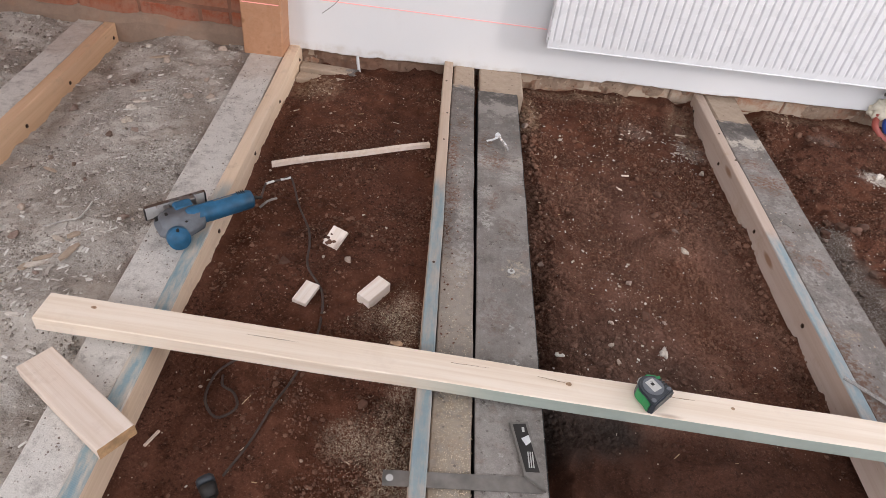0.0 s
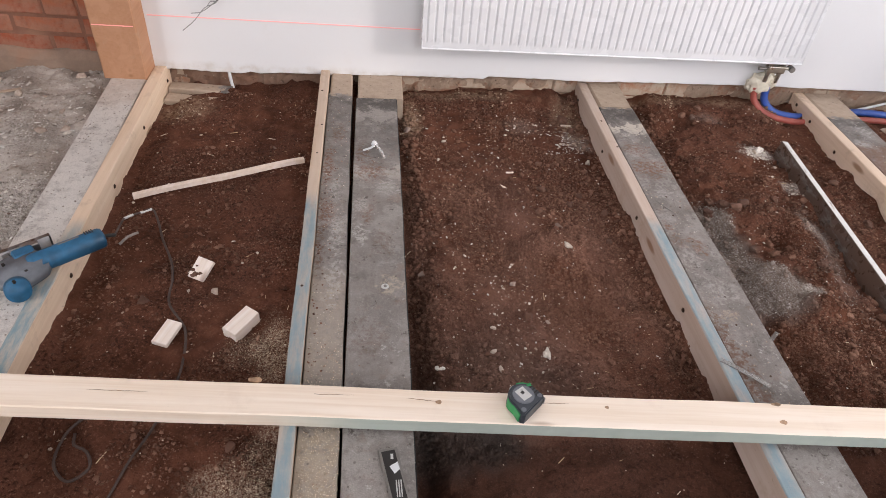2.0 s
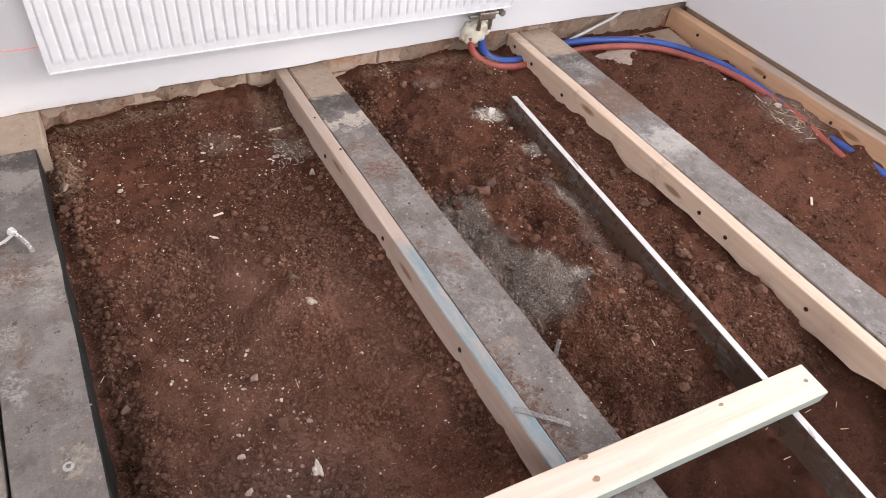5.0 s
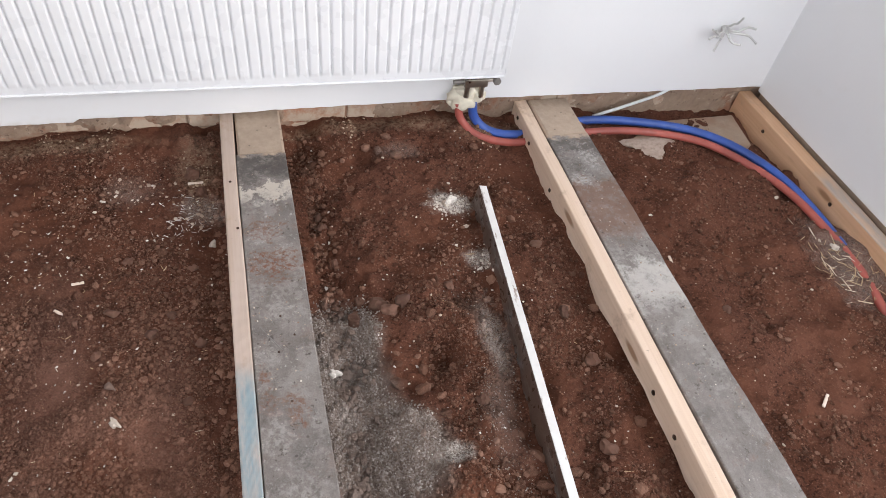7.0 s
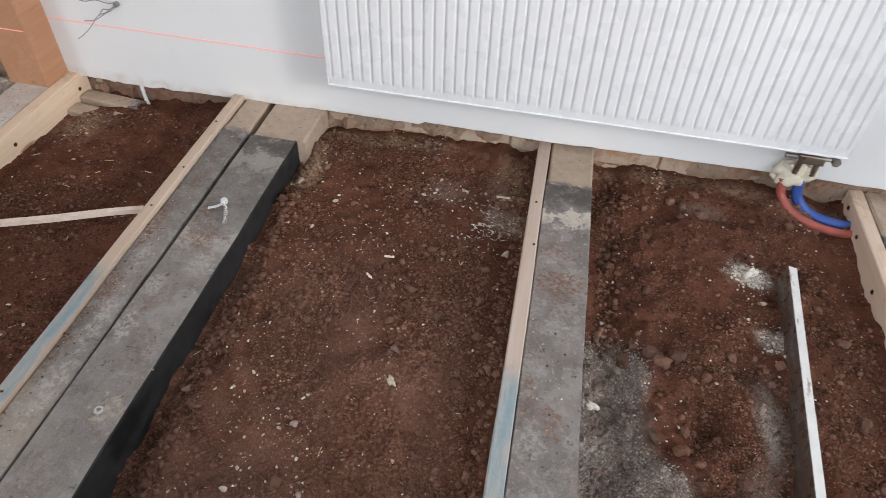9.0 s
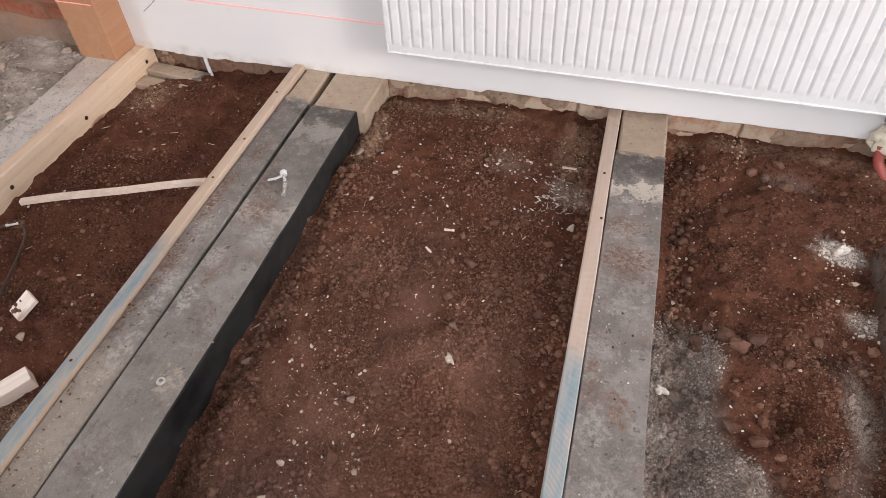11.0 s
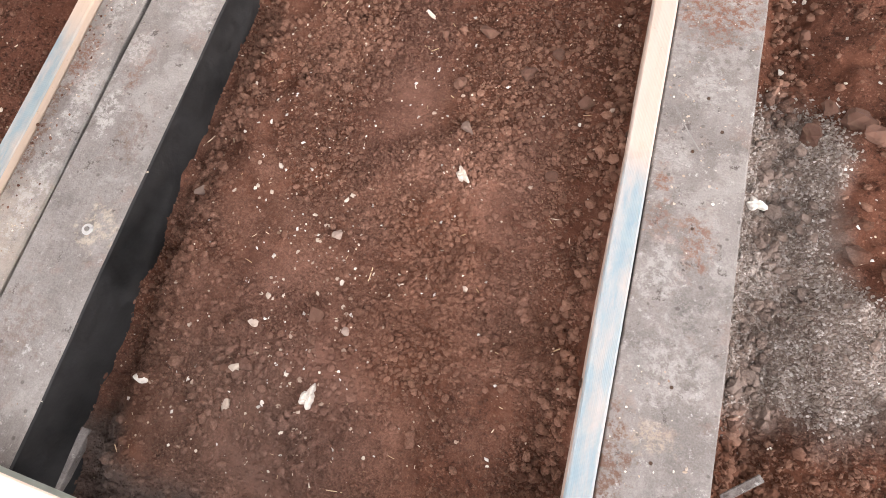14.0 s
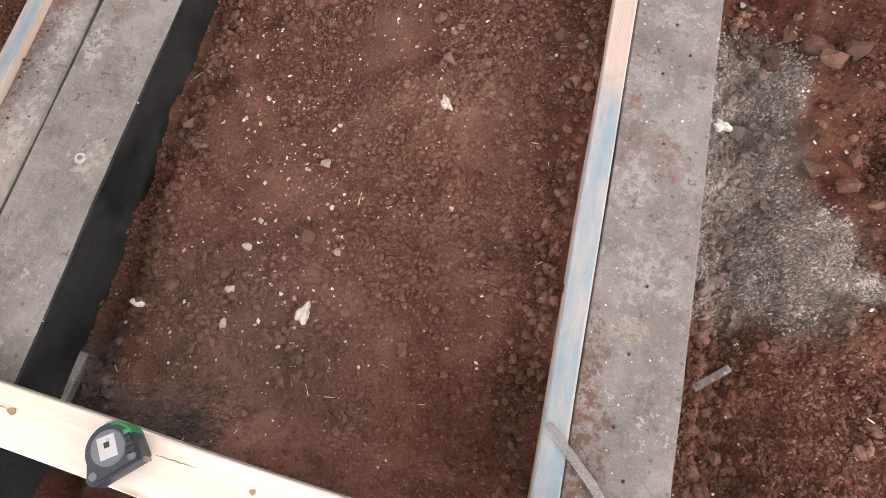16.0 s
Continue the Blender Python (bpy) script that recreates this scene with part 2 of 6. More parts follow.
def new_wood(name, blue=(), tone=(0.80, 0.62, 0.46), side_blue=False, dirt=0.55, sawn=0.3):
    """Fresh sawn softwood, grain along Y; blue: stretches (from, to, strength) of marking paint along Y on the top."""
    n = Nodes(name)
    grain = n.noise(1.0, 5.0, 0.6, n.scaled((90, 2.2, 90)), distort=0.6)
    broad = n.noise(1.0, 3.0, 0.5, n.scaled((22, 0.9, 22), (3, 1, 2)), distort=0.8)
    lo = tuple(c * k for c, k in zip(tone, (0.84, 0.78, 0.71)))
    c = n.mix(n.ramp(grain, 0.3, 0.7), n.mix(0.45, lo, tone), tone)
    c = n.mix(n.ramp(broad, 0.45, 0.7, 0.0, 0.7), c, tuple(min(1, v * k) for v, k in zip(tone, (1.08, 1.12, 1.18))))
    knots = n.cells(1.0, n.scaled((11, 3.1, 11), (0.4, 0.2, 0.7)))
    c = n.mix(n.ramp(knots, 0.17, 0.07, 0.0, 0.8), c, (0.26, 0.12, 0.05))
    c = n.mix(n.ramp(n.noise(7, 5.0, 0.7), 0.54, 0.72, 0.0, dirt), c, (0.46, 0.32, 0.22))
    c = n.mix(n.ramp(n.noise(60, 5.0, 0.75), 0.62, 0.74, 0.0, dirt), c, (0.3, 0.2, 0.14))
    up = n.axis("Z", n.t.nodes.new("ShaderNodeNewGeometry").outputs["Normal"])
    for a, b, k in blue:
        lane = n.math("MULTIPLY", n.ramp(n.math("ADD", n.axis("Y"), n.math("MULTIPLY", n.noise(9, 4.0), 0.12)), a - 0.02, a + 0.08), n.ramp(n.axis("Y"), b + 0.05, b - 0.05))
        patch = n.ramp(n.noise(1.0, 5.0, 0.7, n.scaled((34, 7, 34))), 0.3, 0.62, 0.35, 1.0)
        m = n.math("MULTIPLY", n.math("MULTIPLY", lane, patch), n.math("MULTIPLY", n.ramp(up, 0.3, 0.8), k))
        c = n.mix(m, c, n.mix(n.noise(30), (0.1, 0.26, 0.35), (0.31, 0.395, 0.41)))
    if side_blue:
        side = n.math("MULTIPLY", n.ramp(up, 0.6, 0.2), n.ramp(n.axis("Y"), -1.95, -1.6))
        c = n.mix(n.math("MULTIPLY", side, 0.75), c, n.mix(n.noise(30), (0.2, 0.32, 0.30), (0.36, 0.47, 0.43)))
    n.bump(grain, 0.25, 0.0015)
    saw = n.t.nodes.new("ShaderNodeTexWave")
    saw.bands_direction, saw.wave_profile = "X", "TRI"
    n.put(saw.inputs[0], n.coord)
    saw.inputs["Scale"].default_value, saw.inputs["Distortion"].default_value = 130.0, 0.6
    n.bump(saw.outputs["Fac"], sawn, 0.0012)
    return n.done(c, 0.62)


def old_wood(name, pale=0.0, ends=0.17, marks=(), rust=0.6, blots=()):
    """Old grey joist, dusty and stained; the part at the wall stays tan. marks: (distance from wall, length, colour, strength);
    blots: ragged stains (x, distance from wall, half width, half length, colour, strength)."""
    n = Nodes(name)
    y = n.math("MULTIPLY", n.axis("Y"), -1.0)
    shift = lambda k: n.scaled((1, 1, 1), (3.1 * k, 1.7 * k, 0.9 * k))
    grain = n.noise(1.0, 5.0, 0.65, n.scaled((70, 3.0, 70)), distort=0.5)
    c = n.mix(n.ramp(n.noise(7, 6.0, 0.7), 0.34, 0.64), (0.11, 0.087, 0.076), (0.232, 0.202, 0.186))
    c = n.mix(n.ramp(grain, 0.45, 0.8, 0.0, 0.3), c, (0.35, 0.315, 0.29))
    c = n.mix(n.ramp(n.noise(5, 6.0, 0.7, shift(2)), 0.53, 0.61, 0.0, 0.55), c, (0.1, 0.085, 0.077))
    c = n.mix(n.ramp(n.noise(13, 6.0, 0.74, shift(3)), 0.55, 0.66, 0.0, rust), c, (0.2, 0.1, 0.066))
    c = n.mix(n.ramp(n.noise(9, 6.0, 0.74, shift(4)), 0.52, 0.6, 0.0, 0.45 + 0.4 * pale), c, (0.37, 0.338, 0.312))
    if pale:
        c = n.mix(n.ramp(n.noise(16, 6.0, 0.72, shift(5)), 0.26, 0.54, 0.3 * pale, 0.97 * pale), c, (0.82, 0.785, 0.735))
    c = n.mix(n.ramp(n.noise(62, 5.0, 0.8, shift(11)), 0.58, 0.66, 0.0, 0.8), c, (0.46, 0.43, 0.4))
    c = n.mix(n.ramp(n.noise(38, 5.0, 0.78, shift(6)), 0.6, 0.67, 0.0, 0.85 - 0.45 * pale), c, (0.06, 0.042, 0.034))
    c = n.mix(n.ramp(n.noise(24, 6.0, 0.78, shift(9)), 0.61, 0.67, 0.0, 0.7), c, (0.62, 0.59, 0.56))
    c = n.mix(n.ramp(n.noise(330, 3.0, 0.8), 0.42, 0.6, 0.2 * pale, 0.35 + 0.4 * pale), n.mix(0.25, c, (0.05, 0.04, 0.035)), n.mix(0.15, c, (0.65, 0.6, 0.55)))
    for at, length, colour, k in marks:
        lane = n.math("ABSOLUTE", n.math("SUBTRACT", n.math("ADD", y, n.math("MULTIPLY", n.math("SUBTRACT", n.noise(15, 6.0, 0.75), 0.5), 0.3)), at))
        c = n.mix(n.math("MULTIPLY", n.ramp(lane, length, length * 0.5, 0.0, k), n.ramp(n.noise(30, 4.0, 0.7), 0.3, 0.55, 0.35, 1.0)), c, colour)
    for x, v, rx, ry, colour, k in blots:
        c = n.mix(n.math("MULTIPLY", n.blob(x, -v, rx, ry, 0.5, 2.6, 38), n.ramp(n.noise(75, 5.0, 0.8), 0.42, 0.58, 0.0, k)), c, colour)
    edge = n.math("ADD", y, n.math("MULTIPLY", n.math("SUBTRACT", n.noise(22, 5.0, 0.7), 0.5), 0.13))
    tan = n.mix(n.noise(34, 6.0, 0.7), (0.35, 0.255, 0.185), (0.6, 0.485, 0.38))
    tan = n.mix(n.ramp(n.noise(9, 5.0, 0.7, shift(7)), 0.54, 0.7, 0.0, 0.6), tan, (0.3, 0.2, 0.14))
    c = n.mix(n.ramp(edge, ends + 0.014, ends - 0.008), c, tan)
    pits = n.math("MULTIPLY", n.ramp(n.cells(70, shift(10)), 0.3, 0.16), n.ramp(n.axis("X", n.cells(70, shift(10), "Color")), 0.9, 0.93))
    c = n.mix(n.math("MULTIPLY", pits, 0.6 - 0.4 * pale), c, (0.06, 0.045, 0.038))
    n.bump(grain, 0.5, 0.002)
    n.bump(n.noise(60, 5.0, 0.7), 0.8, 0.005)
    n.bump(n.noise(300, 3.0, 0.7), 0.5, 0.0015)
    return n.done(c, 0.85)


def plaster_material():
    n = Nodes("wall_plaster")
    c = n.mix(n.noise(1.6, 4.0), (0.77, 0.775, 0.785), (0.82, 0.825, 0.835))
    c = n.mix(n.ramp(n.noise(9, 5.0, 0.65), 0.6, 0.8, 0.0, 0.35), c, (0.74, 0.72, 0.69))
    low = n.ramp(n.math("ADD", n.axis("Z"), n.math("MULTIPLY", n.noise(18, 4.0), 0.05)), 0.06, 0.03)
    c = n.mix(n.math("MULTIPLY", low, n.ramp(n.noise(26, 4.0), 0.35, 0.7, 0.1, 0.6)), c, (0.6, 0.55, 0.49))
    n.bump(n.noise(70, 4.0, 0.6), 0.12, 0.002)
    return n.done(c, 0.75)


def brick_material(name, a, b, smear, k):
    n = Nodes(name)
    c = n.mix(n.random(), a, b)
    c = n.mix(n.ramp(n.noise(30, 5.0, 0.7), 0.4, 0.75, 0.0, 0.7), c, tuple(v * 0.5 for v in a))
    c = n.mix(n.ramp(n.noise(11, 5.0, 0.7, n.t.nodes.new("ShaderNodeTexCoord").outputs["Object"]), 0.36, 0.58, 0.0, k), c, smear)
    n.bump(n.noise(90, 5.0, 0.75), 0.6, 0.004)
    return n.done(c, 0.9)


def mortar_material(name, a, b):
    n = Nodes(name)
    c = n.mix(n.noise(20, 6.0, 0.7), a, b)
    c = n.mix(n.ramp(n.noise(6, 4.0), 0.5, 0.7, 0.0, 0.6), c, (0.36, 0.2, 0.13))
    n.bump(n.noise(60, 6.0, 0.75), 0.8, 0.008)
    return n.done(c, 0.95)


def stone_material(name, stops):
    n = Nodes(name)
    c = n.colours(n.random(), *stops)
    c = n.mix(n.ramp(n.noise(70, 4.0, 0.7), 0.4, 0.75, 0.0, 0.5), c, (0.12, 0.07, 0.045))
    n.bump(n.noise(160, 4.0, 0.7), 0.5, 0.003)
    return n.done(c, 0.9)


def bits_material(name, *stops):
    n = Nodes(name)
    n.bump(n.noise(200, 3.0, 0.7), 0.4, 0.002)
    return n.done(n.colours(n.island(), *stops), 0.9)


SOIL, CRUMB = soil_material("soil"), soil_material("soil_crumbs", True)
PLASTER = plaster_material()
CEIL = plain("ceiling_paint", (0.8, 0.8, 0.8), 0.8, wear=0.04, scale=20)
BRICK = brick_material("red_brick", (0.33, 0.08, 0.037), (0.41, 0.135, 0.065), (0.36, 0.19, 0.13), 0.65)
FOOT_BRICK = brick_material("plastered_brick", (0.42, 0.2, 0.115), (0.48, 0.33, 0.235), (0.5, 0.4, 0.31), 0.95)
MORTAR = mortar_material("mortar", (0.22, 0.15, 0.11), (0.4, 0.28, 0.21))
n = Nodes("mortar_crust")
c = n.mix(n.noise(14, 6.0, 0.72), (0.2, 0.125, 0.085), (0.46, 0.345, 0.255))
c = n.mix(n.ramp(n.noise(5, 5.0, 0.7, n.scaled((1, 1, 1), (4, 2, 1))), 0.5, 0.62, 0.0, 0.8), c, (0.29, 0.125, 0.07))
# browner brick tone to the west, with the shade there put into the colour
c = n.mix(n.ramp(n.axis("X"), -0.1, -0.45, 0.0, 0.75), c, n.mix(n.noise(12, 5.0, 0.7), (0.14, 0.075, 0.05), (0.28, 0.16, 0.11)))
c = n.mix(n.ramp(n.noise(28, 5.0, 0.75), 0.6, 0.7, 0.0, 0.7), c, (0.62, 0.55, 0.46))
c = n.mix(n.ramp(n.noise(45, 5.0, 0.75), 0.42, 0.3, 0.0, 0.8), c, (0.09, 0.05, 0.033))
n.bump(n.noise(80, 6.0, 0.75), 0.9, 0.006)
CRUST = n.done(c, 0.95)
RED_JOINT = mortar_material("brick_dust_mortar", (0.18, 0.075, 0.046), (0.3, 0.145, 0.097))
FOOT_MORTAR = mortar_material("footing_mortar", (0.32, 0.225, 0.16), (0.5, 0.39, 0.3))
NEW_L = new_wood("sawn_timber_left", ((-1.16, -1.06, 0.7), (-2.3, -1.28, 0.95)))
NEW_C = new_wood("sawn_timber_centre", ((-4.2, -0.92, 0.85),), (0.6, 0.465, 0.36), False, 0.75)
NEW_R = new_wood("sawn_timber_right", ((-4.2, -0.98, 0.85),), (0.57, 0.45, 0.375), False, 0.7)
NEW = new_wood("sawn_timber", (), (0.76, 0.585, 0.45), False, 0.85)
NEW_W = new_wood("sawn_timber_orange", (), (0.7, 0.46, 0.29), False, 0.7)
NEW_FAR = new_wood("sawn_timber_wall", ((-4.2, -0.5, 0.5),), (0.68, 0.42, 0.26))
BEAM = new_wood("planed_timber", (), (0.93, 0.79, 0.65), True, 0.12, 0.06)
BLOCK = new_wood("fresh_cut_timber", (), (0.93, 0.83, 0.75), False, 0.04, 0.05)
OFFCUT = new_wood("offcut_timber", (), (0.8, 0.67, 0.57), False, 0.3, 0.08)
KNOT = plain("brown_knot", (0.52, 0.33, 0.2), 0.7, wear=0.45, scale=150)
CRACK = plain("dark_crack", (0.4, 0.25, 0.14), 0.8, wear=0.4, scale=150)
END = plain("end_grain", (0.62, 0.38, 0.2), 0.8, wear=0.25, scale=180)
OLD_L = old_wood("old_timber_dusty", 0.97, 0.04, ((0.2, 0.2, (0.5, 0.4, 0.33), 0.5),), 0.25)
RUSTY, BROWN, DUSTY, SOOT = (0.19, 0.085, 0.05), (0.15, 0.085, 0.058), (0.5, 0.47, 0.44), (0.075, 0.066, 0.06)
OLD_C = old_wood("old_timber", 0.2, 0.205, ((0.45, 0.3, SOOT, 0.4), (0.27, 0.06, SOOT, 0.75), (0.36, 0.05, (0.46, 0.42, 0.38), 0.5), (0.75, 0.03, (0.46, 0.42, 0.38), 0.6)), 0.5,
                 ((0.06, 0.74, 0.05, 0.05, RUSTY, 0.7), (0.03, 0.62, 0.025, 0.06, BROWN, 0.8), (0.05, 0.97, 0.02, 0.05, RUSTY, 0.6), (0.03, 1.08, 0.02, 0.04, DUSTY, 0.9), (0.11, 0.83, 0.03, 0.04, DUSTY, 0.6), (0.03, 0.93, 0.02, 0.03, DUSTY, 0.8), (0.12, 1.3, 0.03, 0.03, (0.5, 0.42, 0.33), 0.8), (0.1, 1.12, 0.03, 0.05, BROWN, 0.5), (0.06, 1.5, 0.04, 0.06, BROWN, 0.4)))
SAW_C = old_wood("old_timber_sawdust", 0.2, 0.205, ((0.45, 0.3, SOOT, 0.4), (0.26, 0.04, SOOT, 0.5), (2.0, 0.32, (0.56, 0.42, 0.26), 0.35), (1.45, 0.25, (0.46, 0.385, 0.31), 0.5)), 0.65,
                 ((0.02, 0.72, 0.02, 0.1, RUSTY, 0.9), (0.03, 0.98, 0.03, 0.06, RUSTY, 0.9), (0.01, 1.15, 0.015, 0.1, BROWN, 0.9), (0.05, 0.5, 0.02, 0.05, BROWN, 0.8), (0.06, 1.05, 0.02, 0.08, DUSTY, 0.8), (0.06, 1.28, 0.025, 0.08, DUSTY, 0.7), (0.05, 0.85, 0.02, 0.06, DUSTY, 0.6)))
OLD_R = old_wood("old_timber_stained", 0.12, 0.205, ((0.27, 0.07, SOOT, 0.8), (0.38, 0.03, (0.58, 0.52, 0.45), 0.9)), 0.35,
                 ((0.075, 0.66, 0.06, 0.05, RUSTY, 0.95), (0.05, 0.53, 0.05, 0.035, RUSTY, 0.7), (0.07, 0.81, 0.025, 0.04, DUSTY, 0.4), (0.03, 0.95, 0.025, 0.05, DUSTY, 0.3), (0.022, 1.0, 0.012, 0.022, RUSTY, 0.9), (0.03, 1.07, 0.018, 0.03, RUSTY, 0.6), (0.085, 1.1, 0.024, 0.045, RUSTY, 0.75), (0.04, 1.15, 0.03, 0.05, DUSTY, 0.45), (0.03, 1.31, 0.018, 0.03, SOOT, 0.7), (0.085, 1.22, 0.02, 0.04, SOOT, 0.5), (0.06, 1.4, 0.03, 0.018, (0.38, 0.3, 0.23), 0.7), (0.012, 1.5, 0.022, 0.13, BROWN, 1.0), (0.02, 1.62, 0.035, 0.1, BROWN, 1.0), (0.1, 1.5, 0.02, 0.03, SOOT, 0.5), (0.06, 1.3, 0.05, 0.05, DUSTY, 0.4)))
OLD_RR = old_wood("old_timber_patched", 0.15, 0.205, ((0.26, 0.05, SOOT, 0.6), (0.55, 0.16, (0.2, 0.11, 0.075), 0.8), (0.86, 0.1, (0.6, 0.57, 0.53), 0.7)), 0.5,
                  ((0.05, 0.36, 0.04, 0.05, SOOT, 0.6), (0.11, 0.32, 0.03, 0.05, DUSTY, 0.7), (0.04, 0.42, 0.03, 0.03, DUSTY, 0.7)))
BURIED = old_wood("buried_timber", 0.0, -1.0)
JOIST_END = old_wood("joist_end_timber", 0.3, 9.0)
TAR = plain("tar", (0.02, 0.019, 0.019), 0.75, wear=0.6, scale=45, relief=1.0)
POST = new_wood("orange_post_timber", (), (0.48, 0.25, 0.14), False, 0.85)
RAD = plain("radiator_enamel", (0.82, 0.83, 0.85), 0.3, wear=0.02, scale=20, relief=0.0)
STEEL = plain("galvanised_steel", (0.42, 0.41, 0.4), 0.38, 0.9, 0.3, 30)
DULL = plain("worn_steel", (0.30, 0.28, 0.26), 0.55, 0.6, 0.35, 35)
n = Nodes("grimy_metal")
mud = n.ramp(n.noise(1.0, 6.0, 0.7, n.scaled((26, 7, 26))), 0.34, 0.5)
GRIMY = (n.bump(n.noise(90, 4.0, 0.7), 0.25, 0.002), n.done(n.mix(mud, n.mix(n.noise(40), (0.16, 0.15, 0.145), (0.34, 0.33, 0.32)), (0.1, 0.062, 0.046)), n.ramp(n.noise(30, 4.0), 0.3, 0.7, 0.22, 0.45), n.math("SUBTRACT", 0.85, n.math("MULTIPLY", mud, 0.8))))[1]
n = Nodes("scraped_aluminium")
mud = n.ramp(n.noise(1.0, 6.0, 0.75, n.scaled((30, 9, 30))), 0.58, 0.66, 0.0, 0.85)
SCRAPED = (n.bump(n.noise(120, 4.0, 0.7), 0.2, 0.002), n.done(n.mix(mud, n.mix(n.noise(25, 5.0, 0.7), (0.6, 0.585, 0.57), (0.82, 0.81, 0.8)), (0.2, 0.12, 0.085)), 0.5, 0.15))[1]
BOLT = plain("dark_bolt", (0.1, 0.06, 0.04), 0.5, 0.7, 0.3, 120)
NICKEL = plain("nickel", (0.5, 0.46, 0.4), 0.35, 1.0, 0.2, 60)
FOAM = plain("foam", (0.82, 0.76, 0.62), 0.9, wear=0.15, scale=50, relief=0.5)
BLUE_PIPE = plain("blue_pipe", (0.045, 0.11, 0.42), 0.4, wear=0.25, scale=25)
RED_PIPE = plain("red_pipe", (0.45, 0.11, 0.085), 0.45, wear=0.25, scale=25)
SAW_BLUE = plain("blue_plastic", (0.025, 0.15, 0.29), 0.5, wear=0.4, scale=40)
SAW_GREY = plain("dusty_gear_housing", (0.2, 0.215, 0.24), 0.6, 0.2, 0.3, 40)
RUBBER = plain("black_rubber", (0.025, 0.022, 0.02), 0.6, wear=0.3, scale=60)
CABLE = plain("dusty_black_cable", (0.08, 0.052, 0.043), 0.7, wear=0.35, scale=70)
TAPE = plain("dark_grey_plastic", (0.05, 0.058, 0.07), 0.45, wear=0.2, scale=60)
GREEN = plain("green_plastic", (0.015, 0.3, 0.09), 0.45, wear=0.15, scale=60)
LABEL = plain("silver_label", (0.62, 0.62, 0.6), 0.35, 0.2, 0.12, 90)
WHITE = plain("white_plastic", (0.72, 0.73, 0.74), 0.4, wear=0.1, scale=60)
CLEAR = plain("cloudy_plastic", (0.78, 0.75, 0.72), 0.2, wear=0.15, scale=40, Transmission_Weight=0.75)
WIRE = plain("grey_wire", (0.28, 0.28, 0.28), 0.6, wear=0.2, scale=60)
STONE = stone_material("stone", ((0.0, (0.15, 0.095, 0.072)), (0.4, (0.33, 0.24, 0.2)), (0.7, (0.5, 0.4, 0.33)), (1.0, (0.62, 0.55, 0.47))))
CHIP = stone_material("plaster_chip", ((0.0, (0.5, 0.41, 0.33)), (0.4, (0.64, 0.56, 0.48)), (1.0, (0.8, 0.76, 0.7))))
CLOD = stone_material("soil_clod", ((0.0, (0.085, 0.038, 0.024)), (1.0, (0.165, 0.08, 0.053))))
PEBBLES = bits_material("pale_pebbles", (0.0, (0.26, 0.16, 0.11)), (0.5, (0.42, 0.32, 0.25)), (0.85, (0.58, 0.5, 0.41)), (1.0, (0.78, 0.73, 0.65)))
GRAVEL = bits_material("grey_gravel", (0.0, (0.14, 0.1, 0.08)), (0.4, (0.228, 0.183, 0.155)), (0.85, (0.3, 0.254, 0.224)), (1.0, (0.44, 0.395, 0.36)))
RUBBLE = bits_material("rubble_grit", (0.0, (0.19, 0.155, 0.13)), (0.6, (0.43, 0.385, 0.34)), (1.0, (0.66, 0.62, 0.57)))
MORTAR_BITS = bits_material("mortar_crumbs", (0.0, (0.2, 0.115, 0.07)), (0.6, (0.4, 0.29, 0.2)), (1.0, (0.58, 0.46, 0.35)))
FLAKES = bits_material("pale_flakes", (0.0, (0.4, 0.355, 0.31)), (0.6, (0.63, 0.59, 0.545)), (1.0, (0.84, 0.82, 0.78)))
STRAW = bits_material("splinters", (0.0, (0.4, 0.27, 0.15)), (0.6, (0.62, 0.47, 0.3)), (1.0, (0.78, 0.7, 0.58)))
DUST = bits_material("sawdust", (0.0, (0.5, 0.38, 0.26)), (0.5, (0.7, 0.59, 0.45)), (1.0, (0.84, 0.72, 0.54)))
laser = Nodes("laser_light")
laser.bsdf.inputs["Emission Color"].default_value, laser.bsdf.inputs["Emission Strength"].default_value = (1.0, 0.12, 0.1, 1), 0.35
LASER = laser.done((0.85, 0.5, 0.48), 0.7)


# ---------- mesh helpers ----------
def part(name, bm, material, parent=None, label="", smooth=False):
    me = bpy.data.meshes.new(name)
    bm.to_mesh(me)
    bm.free()
    for m in material if isinstance(material, tuple) else (material,):
        me.materials.append(m)
    if smooth:
        for p in me.polygons:
            p.use_smooth = True
    ob = new(name, me)
    ob.parent = parent
    if label:
        ob["label"] = label
    return ob


def thing(name, m, label, category, group="", kind=""):
    ob = new(name)
    ob.empty_display_size = 0.05
    ob.matrix_world = m
    return tagged(ob, label, category, group, kind)


def box(x0, x1, y0, y1, z0, z1, bevel=0.0, bm=None, seg=1):
    out = bm or bmesh.new()
    made = bmesh.ops.create_cube(out, size=1.0)["verts"]
    for v in made:
        v.co = Vector((x0 if v.co.x < 0 else x1, y0 if v.co.y < 0 else y1, z0 if v.co.z < 0 else z1))
    if bevel:
        bmesh.ops.bevel(out, geom=list({e for v in made for e in v.link_edges}), offset=bevel, segments=seg, affect="EDGES", profile=0.6)
    return out


